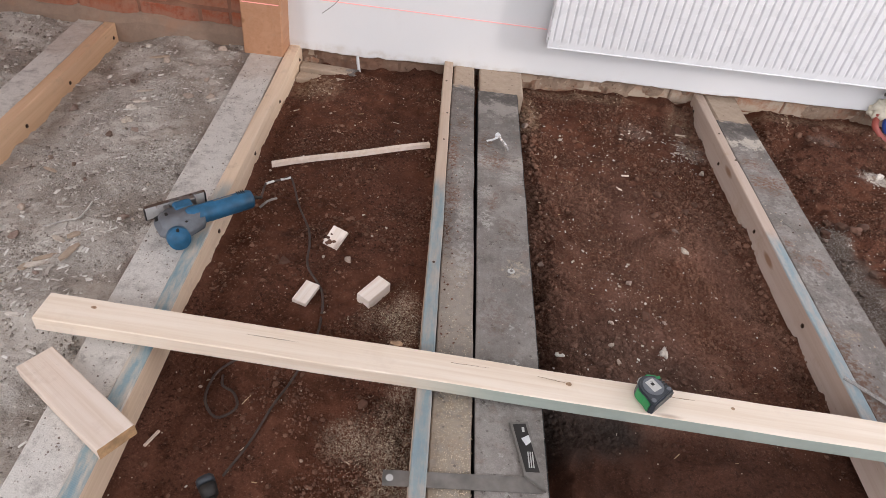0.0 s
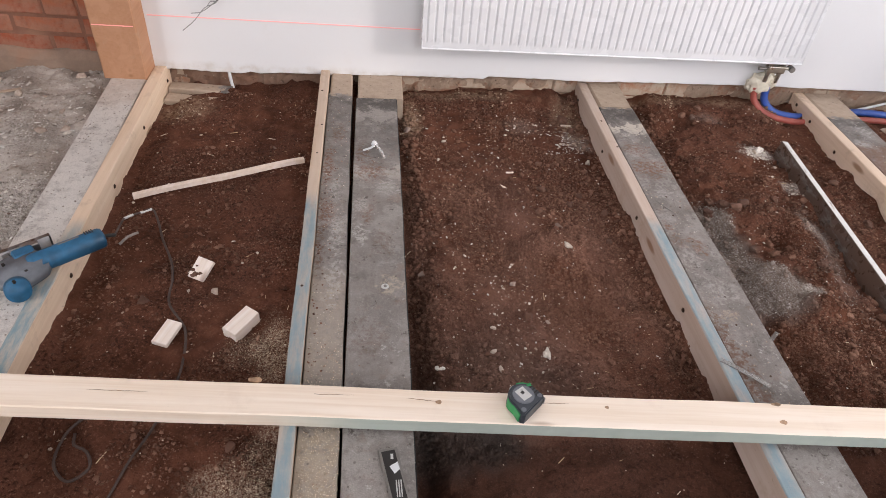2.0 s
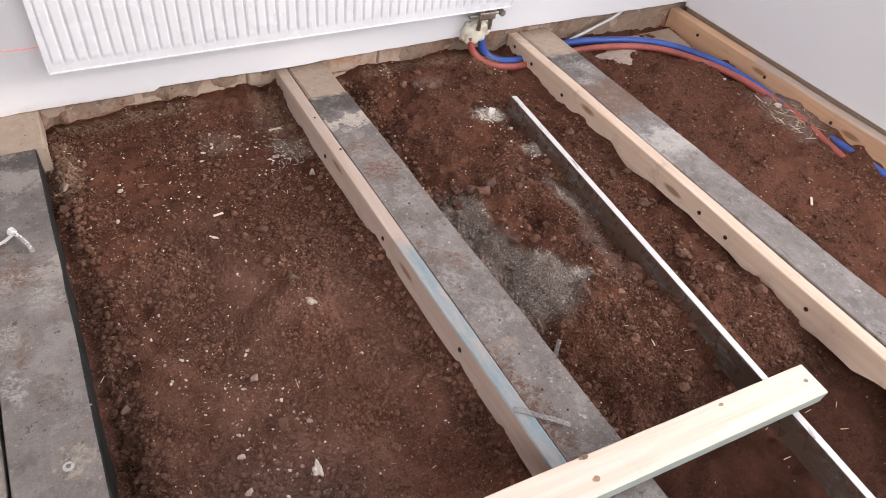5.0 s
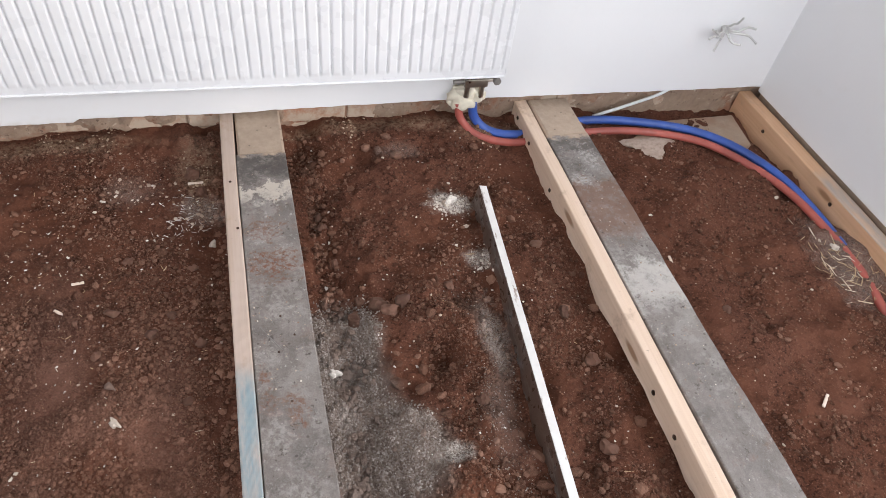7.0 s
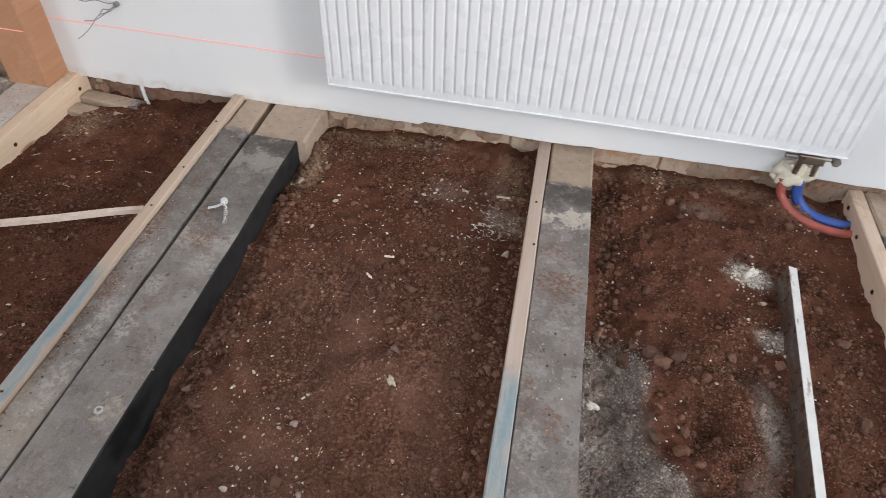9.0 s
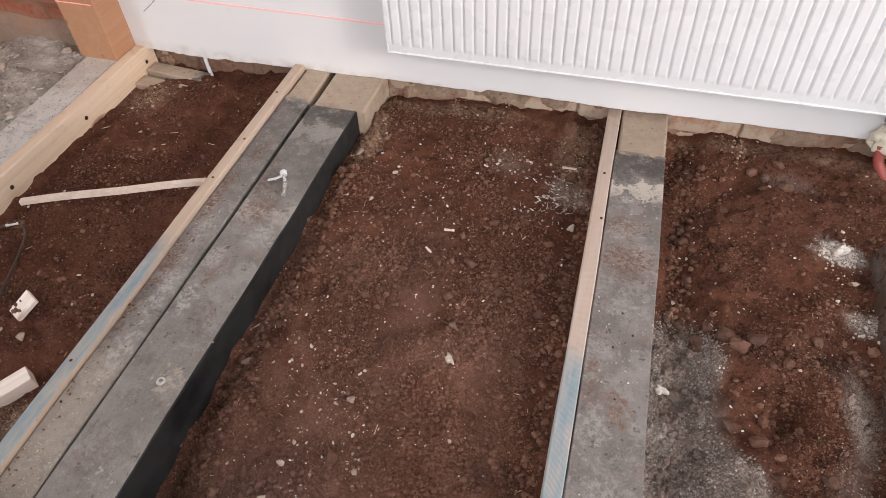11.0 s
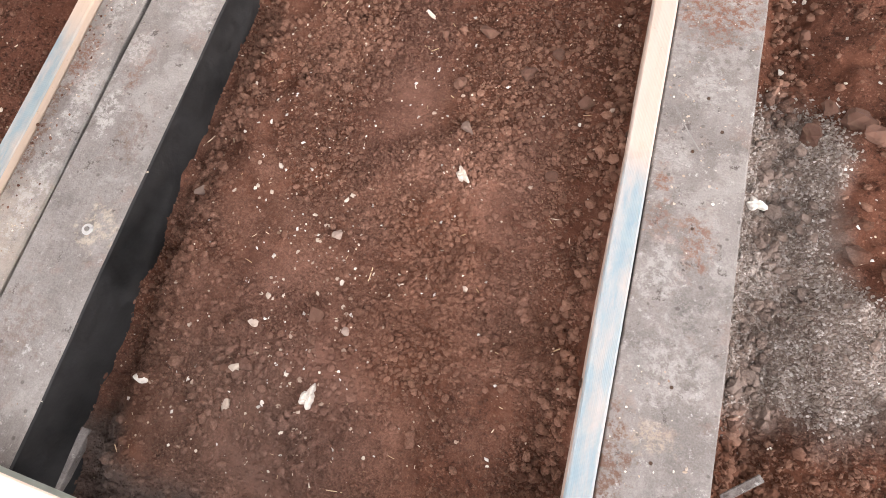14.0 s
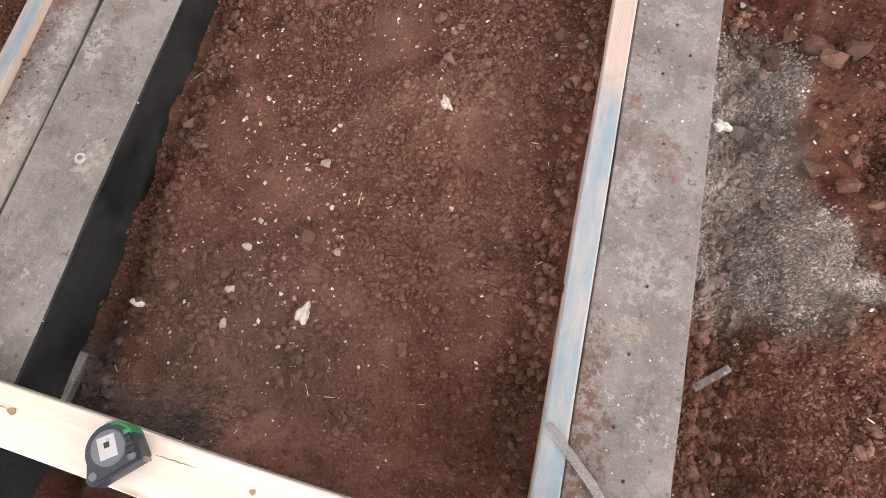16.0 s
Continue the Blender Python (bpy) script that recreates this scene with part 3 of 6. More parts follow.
def cyl(p, q, r, r2=None, n=16, bm=None, bevel=0.0):
    out = bm or bmesh.new()
    p, q = Vector(p), Vector(q)
    made = bmesh.ops.create_cone(out, cap_ends=True, segments=n, radius1=r, radius2=r if r2 is None else r2, depth=(q - p).length)["verts"]
    if bevel:
        rims = [e for e in {e for v in made for e in v.link_edges} if abs(e.verts[0].co.z - e.verts[1].co.z) < 1e-6]
        made = list(set(made) | set(bmesh.ops.bevel(out, geom=rims, offset=bevel, segments=2, affect="EDGES")["verts"]))
        made = [v for v in made if v.is_valid]
    bmesh.ops.transform(out, matrix=Matrix.Translation((p + q) / 2) @ (q - p).to_track_quat("Z", "Y").to_matrix().to_4x4(), verts=made)
    return out


def tube(points, r, n=8, ribs=0.0, step=0.012, bm=None):
    """A round tube along a smooth line through the points; ribs: relief of its rings."""
    pts = [Vector(p) for p in points]
    pts = [2 * pts[0] - pts[1]] + pts + [2 * pts[-1] - pts[-2]]
    line = []
    for a, b, c, d in zip(pts, pts[1:], pts[2:], pts[3:]):
        k = max(2, int((c - b).length / step))
        for i in range(k):
            t = i / k
            line.append(0.5 * (2 * b + (c - a) * t + (2 * a - 5 * b + 4 * c - d) * t * t + (3 * b - a - 3 * c + d) * t ** 3))
    line.append(pts[-2])
    out, rings = bm or bmesh.new(), []
    for i, p in enumerate(line):
        ahead = (line[min(i + 1, len(line) - 1)] - line[max(i - 1, 0)]).normalized()
        side = ahead.cross(Vector((0.05, 0.03, 1))).normalized()
        over = side.cross(ahead)
        rr = r - (ribs if i % 2 else 0.0)
        rings.append([out.verts.new(p + rr * (math.cos(a) * side + math.sin(a) * over)) for a in (math.tau * j / n for j in range(n))])
    for a, b in zip(rings, rings[1:]):
        for j in range(n):
            out.faces.new((a[j], a[(j + 1) % n], b[(j + 1) % n], b[j]))
    out.faces.new(rings[0][::-1]), out.faces.new(rings[-1])
    return out


def lump(r, squash=(1, 1, 1), rough=0.25, seed=0, detail=1):
    rnd = random.Random(seed)
    out = bmesh.new()
    bmesh.ops.create_icosphere(out, subdivisions=detail, radius=1.0)
    off = Vector((rnd.random() * 50, rnd.random() * 50, rnd.random() * 50))
    for v in out.verts:
        k = 1 + rough * 2 * noise.noise(v.co * 1.3 + off)
        v.co = Vector([c * s * r * k for c, s in zip(v.co, squash)])
    return out


def timber(w, h, length, seed=0, wane=None, bevel=0.003, lip=0.0, sag=0.0, tar=None):
    """A plank or joist: top at z = 0, from y = 0 to -length, x from 0 to w. wane(v): how much is missing from its lower edge at x = 0."""
    rnd = random.Random(seed)
    out, rings = bmesh.new(), []
    count = max(2, int(length / 0.06))
    off = rnd.random() * 90
    for i in range(count + 1):
        v = length * i / count
        jit = lambda k, s=0.0012: s * noise.noise(Vector((v * 3.1, k, off))) * 2
        miss = wane(v) if wane else 0.0
        b = bevel * (1 + 0.5 * noise.noise(Vector((v * 7, off, 2))))
        x0, x1, z = jit(1), w + jit(2), jit(3) - sag * (v / length) ** 2
        lean = lip * noise.noise(Vector((v * 9, off, 5)))
        co = [(x0, z - h + miss), (x0, z - b), (x0 + b, z), (x1 - b + lean, z), (x1 + lean, z - b), (x1, z - h)]
        rings.append([out.verts.new((x, -v, zz)) for x, zz in co])
    for a, b in zip(rings, rings[1:]):
        for j in range(6):
            f = out.faces.new((a[j], b[j], b[(j + 1) % 6], a[(j + 1) % 6]))
            if tar is not None and j in tar:
                f.material_index = 1
    out.faces.new(rings[0])
    out.faces.new(rings[-1][::-1])
    for f in out.faces[-2:] if tar is None else ():
        f.material_index = 1
    bmesh.ops.recalc_face_normals(out, faces=out.faces)
    return out


def fbm(x, y, scale, octaves=4, seed=0, gain=0.5):
    """Smooth value noise on arrays, about -1 to 1."""
    rng = np.random.RandomState(seed)
    total, amp = np.zeros_like(x, dtype=float), 1.0
    for _ in range(octaves):
        grid = rng.uniform(-1, 1, (64, 64))
        a = rng.uniform(0.3, 1.2)
        u, v = (x * np.cos(a) - y * np.sin(a)) * scale + rng.uniform(0, 64), (x * np.sin(a) + y * np.cos(a)) * scale + rng.uniform(0, 64)
        i, j = np.floor(u).astype(int), np.floor(v).astype(int)
        a, b = u - i, v - j
        a, b = a * a * (3 - 2 * a), b * b * (3 - 2 * b)
        at = lambda p, q: grid[p % 64, q % 64]
        total += amp * ((at(i, j) * (1 - a) + at(i + 1, j) * a) * (1 - b) + (at(i, j + 1) * (1 - a) + at(i + 1, j + 1) * a) * b)
        scale, amp = scale * 2.03, amp * gain
    return total


def step(x, a, b):
    t = np.clip((x - a) / (b - a), 0, 1)
    return t * t * (3 - 2 * t)


def ground(x, y):
    """Height of the soil between the joists."""
    x, y = np.asarray(x, float), np.asarray(y, float)
    s = x + 0.037 * y
    z = -0.088 + 0 * x
    z = z + 0.056 * (1 - step(s, -1.24, -1.08))
    z = z + 0.03 * step(y, -0.16, -0.02) * step(s, 0.05, 0.35) * (1 - step(s, 1.9, 2.1)) + 0.008 * step(y, -0.3, 0.0)
    z = z - 0.05 * np.exp(-(((s + 1.82) / 0.16) ** 2)) * step(s, -1.95, -1.85)
    z = z - 0.018 * np.exp(-(((s - 0.66) / 0.05) ** 2)) - (0.012 + 0.043 * step(-y, 0.95, 1.3)) * np.exp(-(((s + 0.098) / 0.036) ** 2)) + 0.006 * np.exp(-(((s + 0.02) / 0.05) ** 2))
    z = z - 0.022 * np.exp(-(((s + 1.02) / 0.05) ** 2)) - 0.02 * np.exp(-(((s - 0.95) / 0.05) ** 2)) - 0.02 * np.exp(-(((s - 1.67) / 0.05) ** 2))
    z = z - 0.042 * step(-y + 0.03 * fbm(x, y, 5, 2, 8), 1.58, 1.66)
    z = z + 0.012 * step(s, 0.95, 1.1)
    d = np.hypot(x - 1.23, (y + 0.94))
    z = z - 0.05 * np.exp(-((d / 0.05) ** 2)) + 0.018 * np.exp(-(((d - 0.13) / 0.05) ** 2))
    z = z + 0.016 * fbm(x, y, 2.2, 3, 1) + (0.0125 + 0.007 * step(x, 0.85, 1.0)) * fbm(x, y, 9, 3, 2) * step(s, -1.25, -1.1) + 0.0105 * fbm(x, y, 9, 3, 2) * (1 - step(s, -1.25, -1.1)) + 0.0042 * fbm(x, y, 40, 3, 3, 0.65) * np.clip(0.75 + 0.7 * fbm(x, y, 4, 2, 6), 0.2, 1.6)
    bar = x - 1.47 - 0.063 * (y + 0.377)
    z = z + (0.008 * np.exp(-(((bar - 0.06) / 0.05) ** 2)) - 0.012 * np.exp(-(((bar + 0.02) / 0.03) ** 2))) * step(-y, 0.3, 0.45)
    return z + (0.007 + 0.006 * step(x, 0.85, 1.0)) * np.maximum(0, fbm(x, y, 20, 3, 5)) ** 2


def ground_at(x, y):
    return float(ground(np.array([x]), np.array([y]))[0])


def flecks(name, count, seed, place, size, flat=0.6, label="", category="", material=None, long=1.0, sink=0.35, parent=None, grain=False):
    """Many small lumps or slivers strewn on the soil, in one mesh. place(rng, n) gives x, y (and z if given)."""
    rng = np.random.RandomState(seed)
    bm = bmesh.new()
    bmesh.ops.create_icosphere(bm, subdivisions=1, radius=1.0) if long == 1.0 else bmesh.ops.create_cube(bm, size=2.0)
    base = np.array([v.co[:] for v in bm.verts])
    faces = np.array([[v.index for v in f.verts] for f in bm.faces])
    bm.free()
    if grain:
        base = np.array([(1, 0.2, 0), (-1, -0.1, 0.1), (0.1, 1, 0), (-0.2, -1, 0), (0, 0.1, 1.1), (0, 0, -1)], float)
        faces = np.array([(0, 2, 4), (2, 1, 4), (1, 3, 4), (3, 0, 4), (2, 0, 5), (1, 2, 5), (3, 1, 5), (0, 3, 5)])
    where = place(rng, count)
    x, y = where[0], where[1]
    z = where[2] if len(where) > 2 else ground(x, y)
    k = len(x)
    r = size[0] + (size[1] - size[0]) * rng.rand(k) ** 2.5
    spin = rng.rand(k) * math.tau
    shape = np.stack([r * (0.8 + 0.5 * rng.rand(k)) * long, r * (0.6 + 0.5 * rng.rand(k)), r * flat * (0.6 + 0.6 * rng.rand(k))], 1)
    v = base[None] * (1 + 0.34 * (rng.rand(k, len(base), 1) - 0.5)) * shape[:, None]
    tilt = (rng.rand(k) - 0.5) * (0.7 if long == 1.0 else 0.35)
    v = np.stack([v[..., 0] * np.cos(tilt)[:, None] - v[..., 2] * np.sin(tilt)[:, None], v[..., 1], v[..., 0] * np.sin(tilt)[:, None] + v[..., 2] * np.cos(tilt)[:, None]], -1)
    c, s = np.cos(spin)[:, None], np.sin(spin)[:, None]
    v = np.stack([v[..., 0] * c - v[..., 1] * s + x[:, None], v[..., 0] * s + v[..., 1] * c + y[:, None], v[..., 2] + (z + shape[:, 2] * (1 - 2 * sink))[:, None]], -1)
    f = (faces[None] + (np.arange(k) * len(base))[:, None, None]).reshape(-1, faces.shape[1])
    me = bpy.data.meshes.new(name)
    me.from_pydata(v.reshape(-1, 3).tolist(), [], f.tolist())
    me.materials.append(material)
    me.update()
    ob = new(name, me)
    ob.parent = parent
    return tagged(ob, label, category, kind="stuff")


# ---------- the ground ----------
def axis_steps(stops):
    out = []
    for (a, b, d) in stops:
        out += list(np.arange(a, b, d))
    return np.array(out + [stops[-1][1]])


gx = axis_steps(((-3.3, -1.9, 0.02), (-1.9, -1.0, 0.011), (-1.0, 1.5, 0.0075), (1.5, 2.9, 0.011)))
gy = axis_steps(((-4.7, -2.3, 0.05), (-2.3, -1.9, 0.012), (-1.9, -0.2, 0.0075), (-0.2, 0.3, 0.011)))
mx, my = np.meshgrid(gx, gy)
mz = ground(mx, my)
nx, ny = len(gx), len(gy)
idx = np.arange(nx * ny).reshape(ny, nx)
quads = np.stack([idx[:-1, :-1], idx[:-1, 1:], idx[1:, 1:], idx[1:, :-1]], -1).reshape(-1, 4)
me = bpy.data.meshes.new("ground")
me.from_pydata(np.stack([mx, my, mz], -1).reshape(-1, 3).tolist(), [], quads.tolist())
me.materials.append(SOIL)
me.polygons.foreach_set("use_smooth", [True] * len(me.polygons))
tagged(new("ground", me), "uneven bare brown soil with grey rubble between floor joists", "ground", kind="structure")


# ---------- walls ----------
def structure(name, bm, material, label, category):
    return tagged(part(name, bm, material), label, category, kind="structure")


def plaster_edge(x):
    """Height at which the torn plaster of the radiator wall ends."""
    rise = float(np.interp(x, [-1.2, -0.9, -0.4, -0.05, 0.28, 0.3, 0.75, 1.1, 1.5, 1.9, 2.8], [-0.012, -0.016, -0.006, 0.004, 0.008, 0.02, 0.018, 0.028, 0.036, 0.036, 0.036]))
    rag = 0.004 * noise.noise(Vector((x * 9, 1.3, 0))) + 0.006 * noise.noise(Vector((x * 37, 4.3, 0)))
    return rise + rag * (1.5 if x < -0.6 else 0.5)


bm = bmesh.new()
xs = np.arange(-1.12, 2.7401, 0.02)
cols = []
for x in xs:
    lo = plaster_edge(x)
    cols.append([bm.verts.new(c) for c in ((x, 0.022, 2.6), (x, 0.0, 2.6), (x, 0.0, lo + 0.05), (x, -0.001, lo + 0.004), (x, 0.004, lo), (x, 0.022, lo + 0.004))])
for a, b in zip(cols, cols[1:]):
    for j in range(6):
        bm.faces.new((a[j], a[(j + 1) % 6], b[(j + 1) % 6], b[j]))
bm.faces.new(cols[0][::-1]), bm.faces.new(cols[-1])
bmesh.ops.recalc_face_normals(bm, faces=bm.faces)
structure("wall_north", bm, PLASTER, "white plastered wall with a ragged lower edge", "wall")
footing = structure("wall_footing", box(-1.14, 2.74, 0.048, 0.3, -0.3, 2.6), FOOT_MORTAR, "rough mortar and brick footing exposed below the plaster", "wall")
west_wall = structure("wall_brick", box(-3.3, -1.14, 0.022, 0.3, -0.3, 2.6), RED_JOINT, "old red brick wall with smeared mortar joints", "wall")

# right wall with its window opening, its plaster ending above the joist beside it
SK = 0.035
def sheared(bm, k=SK):
    for v in bm.verts:
        v.co.x += -k * v.co.y
    return bm


bm = bmesh.new()
for y0, y1, z0, z1 in ((-4.7, -2.6, 0.02, 2.6), (-0.8, 0.0, 0.02, 2.6), (-2.6, -0.8, 0.02, 0.45), (-2.6, -0.8, 2.2, 2.6)):
    box(2.7, 2.95, y0, y1, z0, z1, bm=bm)
structure("wall_east", sheared(bm), PLASTER, "plain white plastered side wall", "wall")
structure("wall_east_footing", sheared(box(2.72, 2.97, -4.7, 0.0, -0.3, 0.018)), FOOT_MORTAR, "rough mortar footing below the side wall", "wall")
bm = bmesh.new()
for x0, x1, z0, z1 in ((-3.3, -0.2, -0.3, 2.6), (2.4, 3.1, -0.3, 2.6), (-0.2, 2.4, -0.3, 1.0), (-0.2, 2.4, 2.45, 2.6)):
    box(x0, x1, -4.95, -4.7, z0, z1, bm=bm)
structure("wall_south", bm, PLASTER, "plain white wall with a window opening", "wall")
bm = bmesh.new()
for y0, y1, z0, z1 in ((-4.95, -4.4, -0.3, 2.6), (-2.6, 0.3, -0.3, 2.6), (-4.4, -2.6, -0.3, 0.9), (-4.4, -2.6, 2.3, 2.6)):
    box(-3.55, -3.3, y0, y1, z0, z1, bm=bm)
structure("wall_west", bm, PLASTER, "plain white side wall with a window opening", "wall")
structure("ceiling", box(-3.55, 3.2, -4.95, 0.3, 2.6, 2.75), CEIL, "plain white ceiling", "ceiling")

# laser line on the plaster
structure("laser_line", box(-1.07, -0.004, -0.0035, -0.0015, 0.2125, 0.2155), LASER, "thin red laser line across the white wall", "laser line")


structure("laser_line_on_post", box(-1.24, -1.09, -0.1185, -0.1165, 0.2125, 0.2155), LASER, "thin red laser line across the timber post", "laser line")

# uneven mortar crust over the footing bricks
xs, zs = np.arange(-1.06, 2.7, 0.014), np.arange(-0.16, 0.061, 0.0125)
ux, uz = np.meshgrid(xs, zs)
uy = 0.041 - 0.012 * fbm(ux, uz, 7, 3, 21) - 0.006 * fbm(ux, uz, 30, 3, 22, 0.65)
uy = np.clip(uy, 0.024, 0.0475) - 0.014 * (1 - step(uz, -0.16, -0.05))
k = np.arange(len(xs) * len(zs)).reshape(len(zs), len(xs))
me = bpy.data.meshes.new("mortar_crust")
me.from_pydata(np.stack([ux, uy, uz], -1).reshape(-1, 3).tolist(), [], np.stack([k[:-1, :-1], k[:-1, 1:], k[1:, 1:], k[1:, :-1]], -1).reshape(-1, 4).tolist())
me.materials.append(CRUST)
crust = new("mortar_crust", me)
crust.parent = footing
crust["label"] = "rough tan mortar smeared over the bricks"


# ---------- timber ----------
def bolt_mesh():
    bm = cyl((0, 0, 0), (0.004, 0, 0), 0.0055, n=6, bevel=0.001)
    cyl((0, 0, 0), (0.0015, 0, 0), 0.0074, n=12, bm=bm)
    me = bpy.data.meshes.new("bolt")
    bm.to_mesh(me)
    bm.free()
    me.materials.append(BOLT)
    return me


BOLT_MESH = bolt_mesh()


def bolts(parent, face, spots):
    """Bolt heads on a side of a joist: face is the side's x and +1 or -1 for the way it looks."""
    x, way = face
    for v, z in spots:
        ob = new("bolt", BOLT_MESH)
        ob.parent = parent
        ob.matrix_basis = pose(x, -v, z, 0, 0 if way > 0 else 180, 0)


def joist(name, x, turn, w, h, length, material, label, group, z=0.0, seed=0, y=0.03, end=0.0, slip=(0.0, 0.0), **more):
    """A joist running from the wall; end: length of the pale piece that was covered by the wall's edge."""
    ob = thing(name, pose(x, y, z, 0, 0, turn), label, "joist", group)
    bm = timber(w, h, length - end, seed, **more)
    bmesh.ops.translate(bm, vec=(0, -end, 0), verts=bm.verts)
    part("timber", bm, (material, TAR if more.get("tar") else END), ob)
    if end:
        bm = timber(w - 0.006 + slip[0], h, end - 0.001, seed + 50, bevel=0.007)
        for v in bm.verts:
            v.co += Vector((0.004, 0, 0.002 + slip[1]))
        part("joist_end", bm, (JOIST_END, JOIST_END), ob, "tan mortar-stained end of the joist")
    return ob


NEWG, OLDG = "new floor joists", "old floor joists"
joist("old_joist", -1.988, 1.5, 0.108, 0.2, 4.2, OLD_L, "old dust-grey timber joist half buried in rubble", OLDG, -0.003, 1, lip=0.004)
ll = joist("new_joist", -1.876, 0.8, 0.045, 0.12, 4.2, NEW_W, "fresh sawn timber joist bolted beside an old one", NEWG, 0, 2)
bolts(ll, (0.046, 1), ((0.08, -0.05), (0.48, -0.055), (0.8, -0.055)))
joist("old_joist", -1.224, 1.5, 0.133, 0.2, 4.2, OLD_L, "old timber joist whitened by plaster dust", OLDG, -0.006, 3, lip=0.004)
nl = joist("new_joist", -1.081, 0.75, 0.045, 0.1, 4.2, NEW_L, "pale sawn timber joist with blue paint on top", NEWG, 0, 4)
bolts(nl, (0.046, 1), ((0.06, -0.05), (0.43, -0.05), (0.8, -0.05), (1.22, -0.055), (1.9, -0.06)))
nc = joist("new_joist", -0.409, 1.25, 0.037, 0.1, 4.2, NEW_C, "narrow pale timber joist with blue paint on top", NEWG, 0.0165, 5)
joist("old_joist", -0.37, 1.27, 0.094, 0.19, 4.2, SAW_C, "old grey timber joist strewn with sawdust", OLDG, 0.001, 6, lip=0.003, end=0.2)
joist("old_joist", -0.259, 0.95, 0.163, 0.19, 4.2, OLD_C, "old grey timber joist with a tarred black side", OLDG, 0.003, 7, lip=0.002, tar=(3, 4, 0), end=0.23, slip=(0.028, -0.003))
nr = joist("new_joist", 0.701, 1.62, 0.041, 0.1, 4.2, NEW_R, "pale sawn timber joist with blue painted top", NEWG, 0, 8)
bolts(nr, (-0.001, -1), ((0.07, -0.05), (0.47, -0.055), (0.9, -0.045), (1.34, -0.04)))
joist("old_joist", 0.7432, 1.66, 0.148, 0.19, 4.2, OLD_R, "old grey timber joist with rust-brown stains", OLDG, -0.003, 9, lip=0.002, tar=(4,), end=0.21)


def bark_loss(v):
    return 0.055 * max(0.0, noise.noise(Vector((v * 6.5, 3.1, 0))) + 0.3) * float(step(np.array(v), 0.4, 0.55)) + 0.01 * max(0, noise.noise(Vector((v * 26, 1, 0))))


rr = joist("new_joist", 1.713, 0.95, 0.045, 0.105, 4.2, NEW, "pale timber joist with a wavy barked lower edge", NEWG, 0, 10, wane=bark_loss)
bolts(rr, (-0.001, -1), ((0.06, -0.03), (0.19, -0.04), (0.41, -0.055), (1.17, -0.04), (1.29, -0.045), (1.61, -0.045)))
joist("old_joist", 1.762, 1.25, 0.157, 0.19, 4.2, OLD_RR, "old grey timber joist with pale dusty patches", OLDG, -0.003, 11, lip=0.005, end=0.2)
far = joist("new_joist", 2.644, 2.2, 0.055, 0.12, 4.2, NEW_FAR, "reddish sawn timber joist along the side wall", NEWG, 0, 12)
bolts(far, (-0.001, -1), ((0.2, -0.04), (0.6, -0.035), (0.95, -0.045)))

# nails in the tops of the narrow joists
for parent, spots in ((nc, ((0.21, 0.014), (0.47, 0.026), (0.66, 0.02), (1.32, 0.017))), (nr, ((0.33, 0.02), (0.52, 0.031)))):
    for v, x in spots:
        part("nail", cyl((x, -v, -0.002), (x, -v, 0.0012), 0.004, n=8), BOLT, parent)

# post at the end of the brick wall
post = thing("wooden_post", pose(-1.162, -0.115, -0.006), "reddish brown square timber post on an old joist", "post")
pm = timber(0.165, 0.165, 2.6, 21, bevel=0.005)
bmesh.ops.transform(pm, matrix=Matrix.Translation((-0.085, 0.16, 2.6)) @ pose(0, 0, 0, 90, 0, 0) @ Matrix.Translation((0, 0, 0)), verts=pm.verts)
lowest = min(v.co.z for v in pm.verts)
back = min(v.co.y for v in pm.verts)
bmesh.ops.translate(pm, vec=(0, -back, -lowest), verts=pm.verts)
part("timber", pm, (POST, END), post)

# the loose timber laid across the joists
beam = thing("loose_timber", pose(1.451, -1.74, 0.058, 0, 0, -92.77), "pale planed timber laid flat across the floor joists", "timber")
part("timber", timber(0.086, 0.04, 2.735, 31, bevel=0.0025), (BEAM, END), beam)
back = beam.matrix_world.inverted()
for x, y, rx, ry in ((-1.164, -1.641, 0.007, 0.004), (-0.433, -1.64, 0.016, 0.007), (-0.014, -1.703, 0.007, 0.005), (0.378, -1.719, 0.005, 0.004), (0.797, -1.712, 0.012, 0.005), (0.793, -1.762, 0.009, 0.006), (1.172, -1.741, 0.007, 0.004), (1.421, -1.779, 0.006, 0.005)):
    p = back @ Vector((x, y, 0.047))
    bm = bmesh.new()
    bm.faces.new([bm.verts.new((p.x + ry * math.cos(a) * (1 + 0.2 * math.sin(3 * a)), p.y + rx * math.sin(a), 0.0006)) for a in (math.tau * k / 14 for k in range(14))])
    geo = bmesh.ops.extrude_face_region(bm, geom=list(bm.faces))["geom"]
    bmesh.ops.translate(bm, vec=(0, 0, -0.003), verts=[v for v in geo if isinstance(v, bmesh.types.BMVert)])
    bmesh.ops.recalc_face_normals(bm, faces=bm.faces)
    part("knot", bm, KNOT, beam)
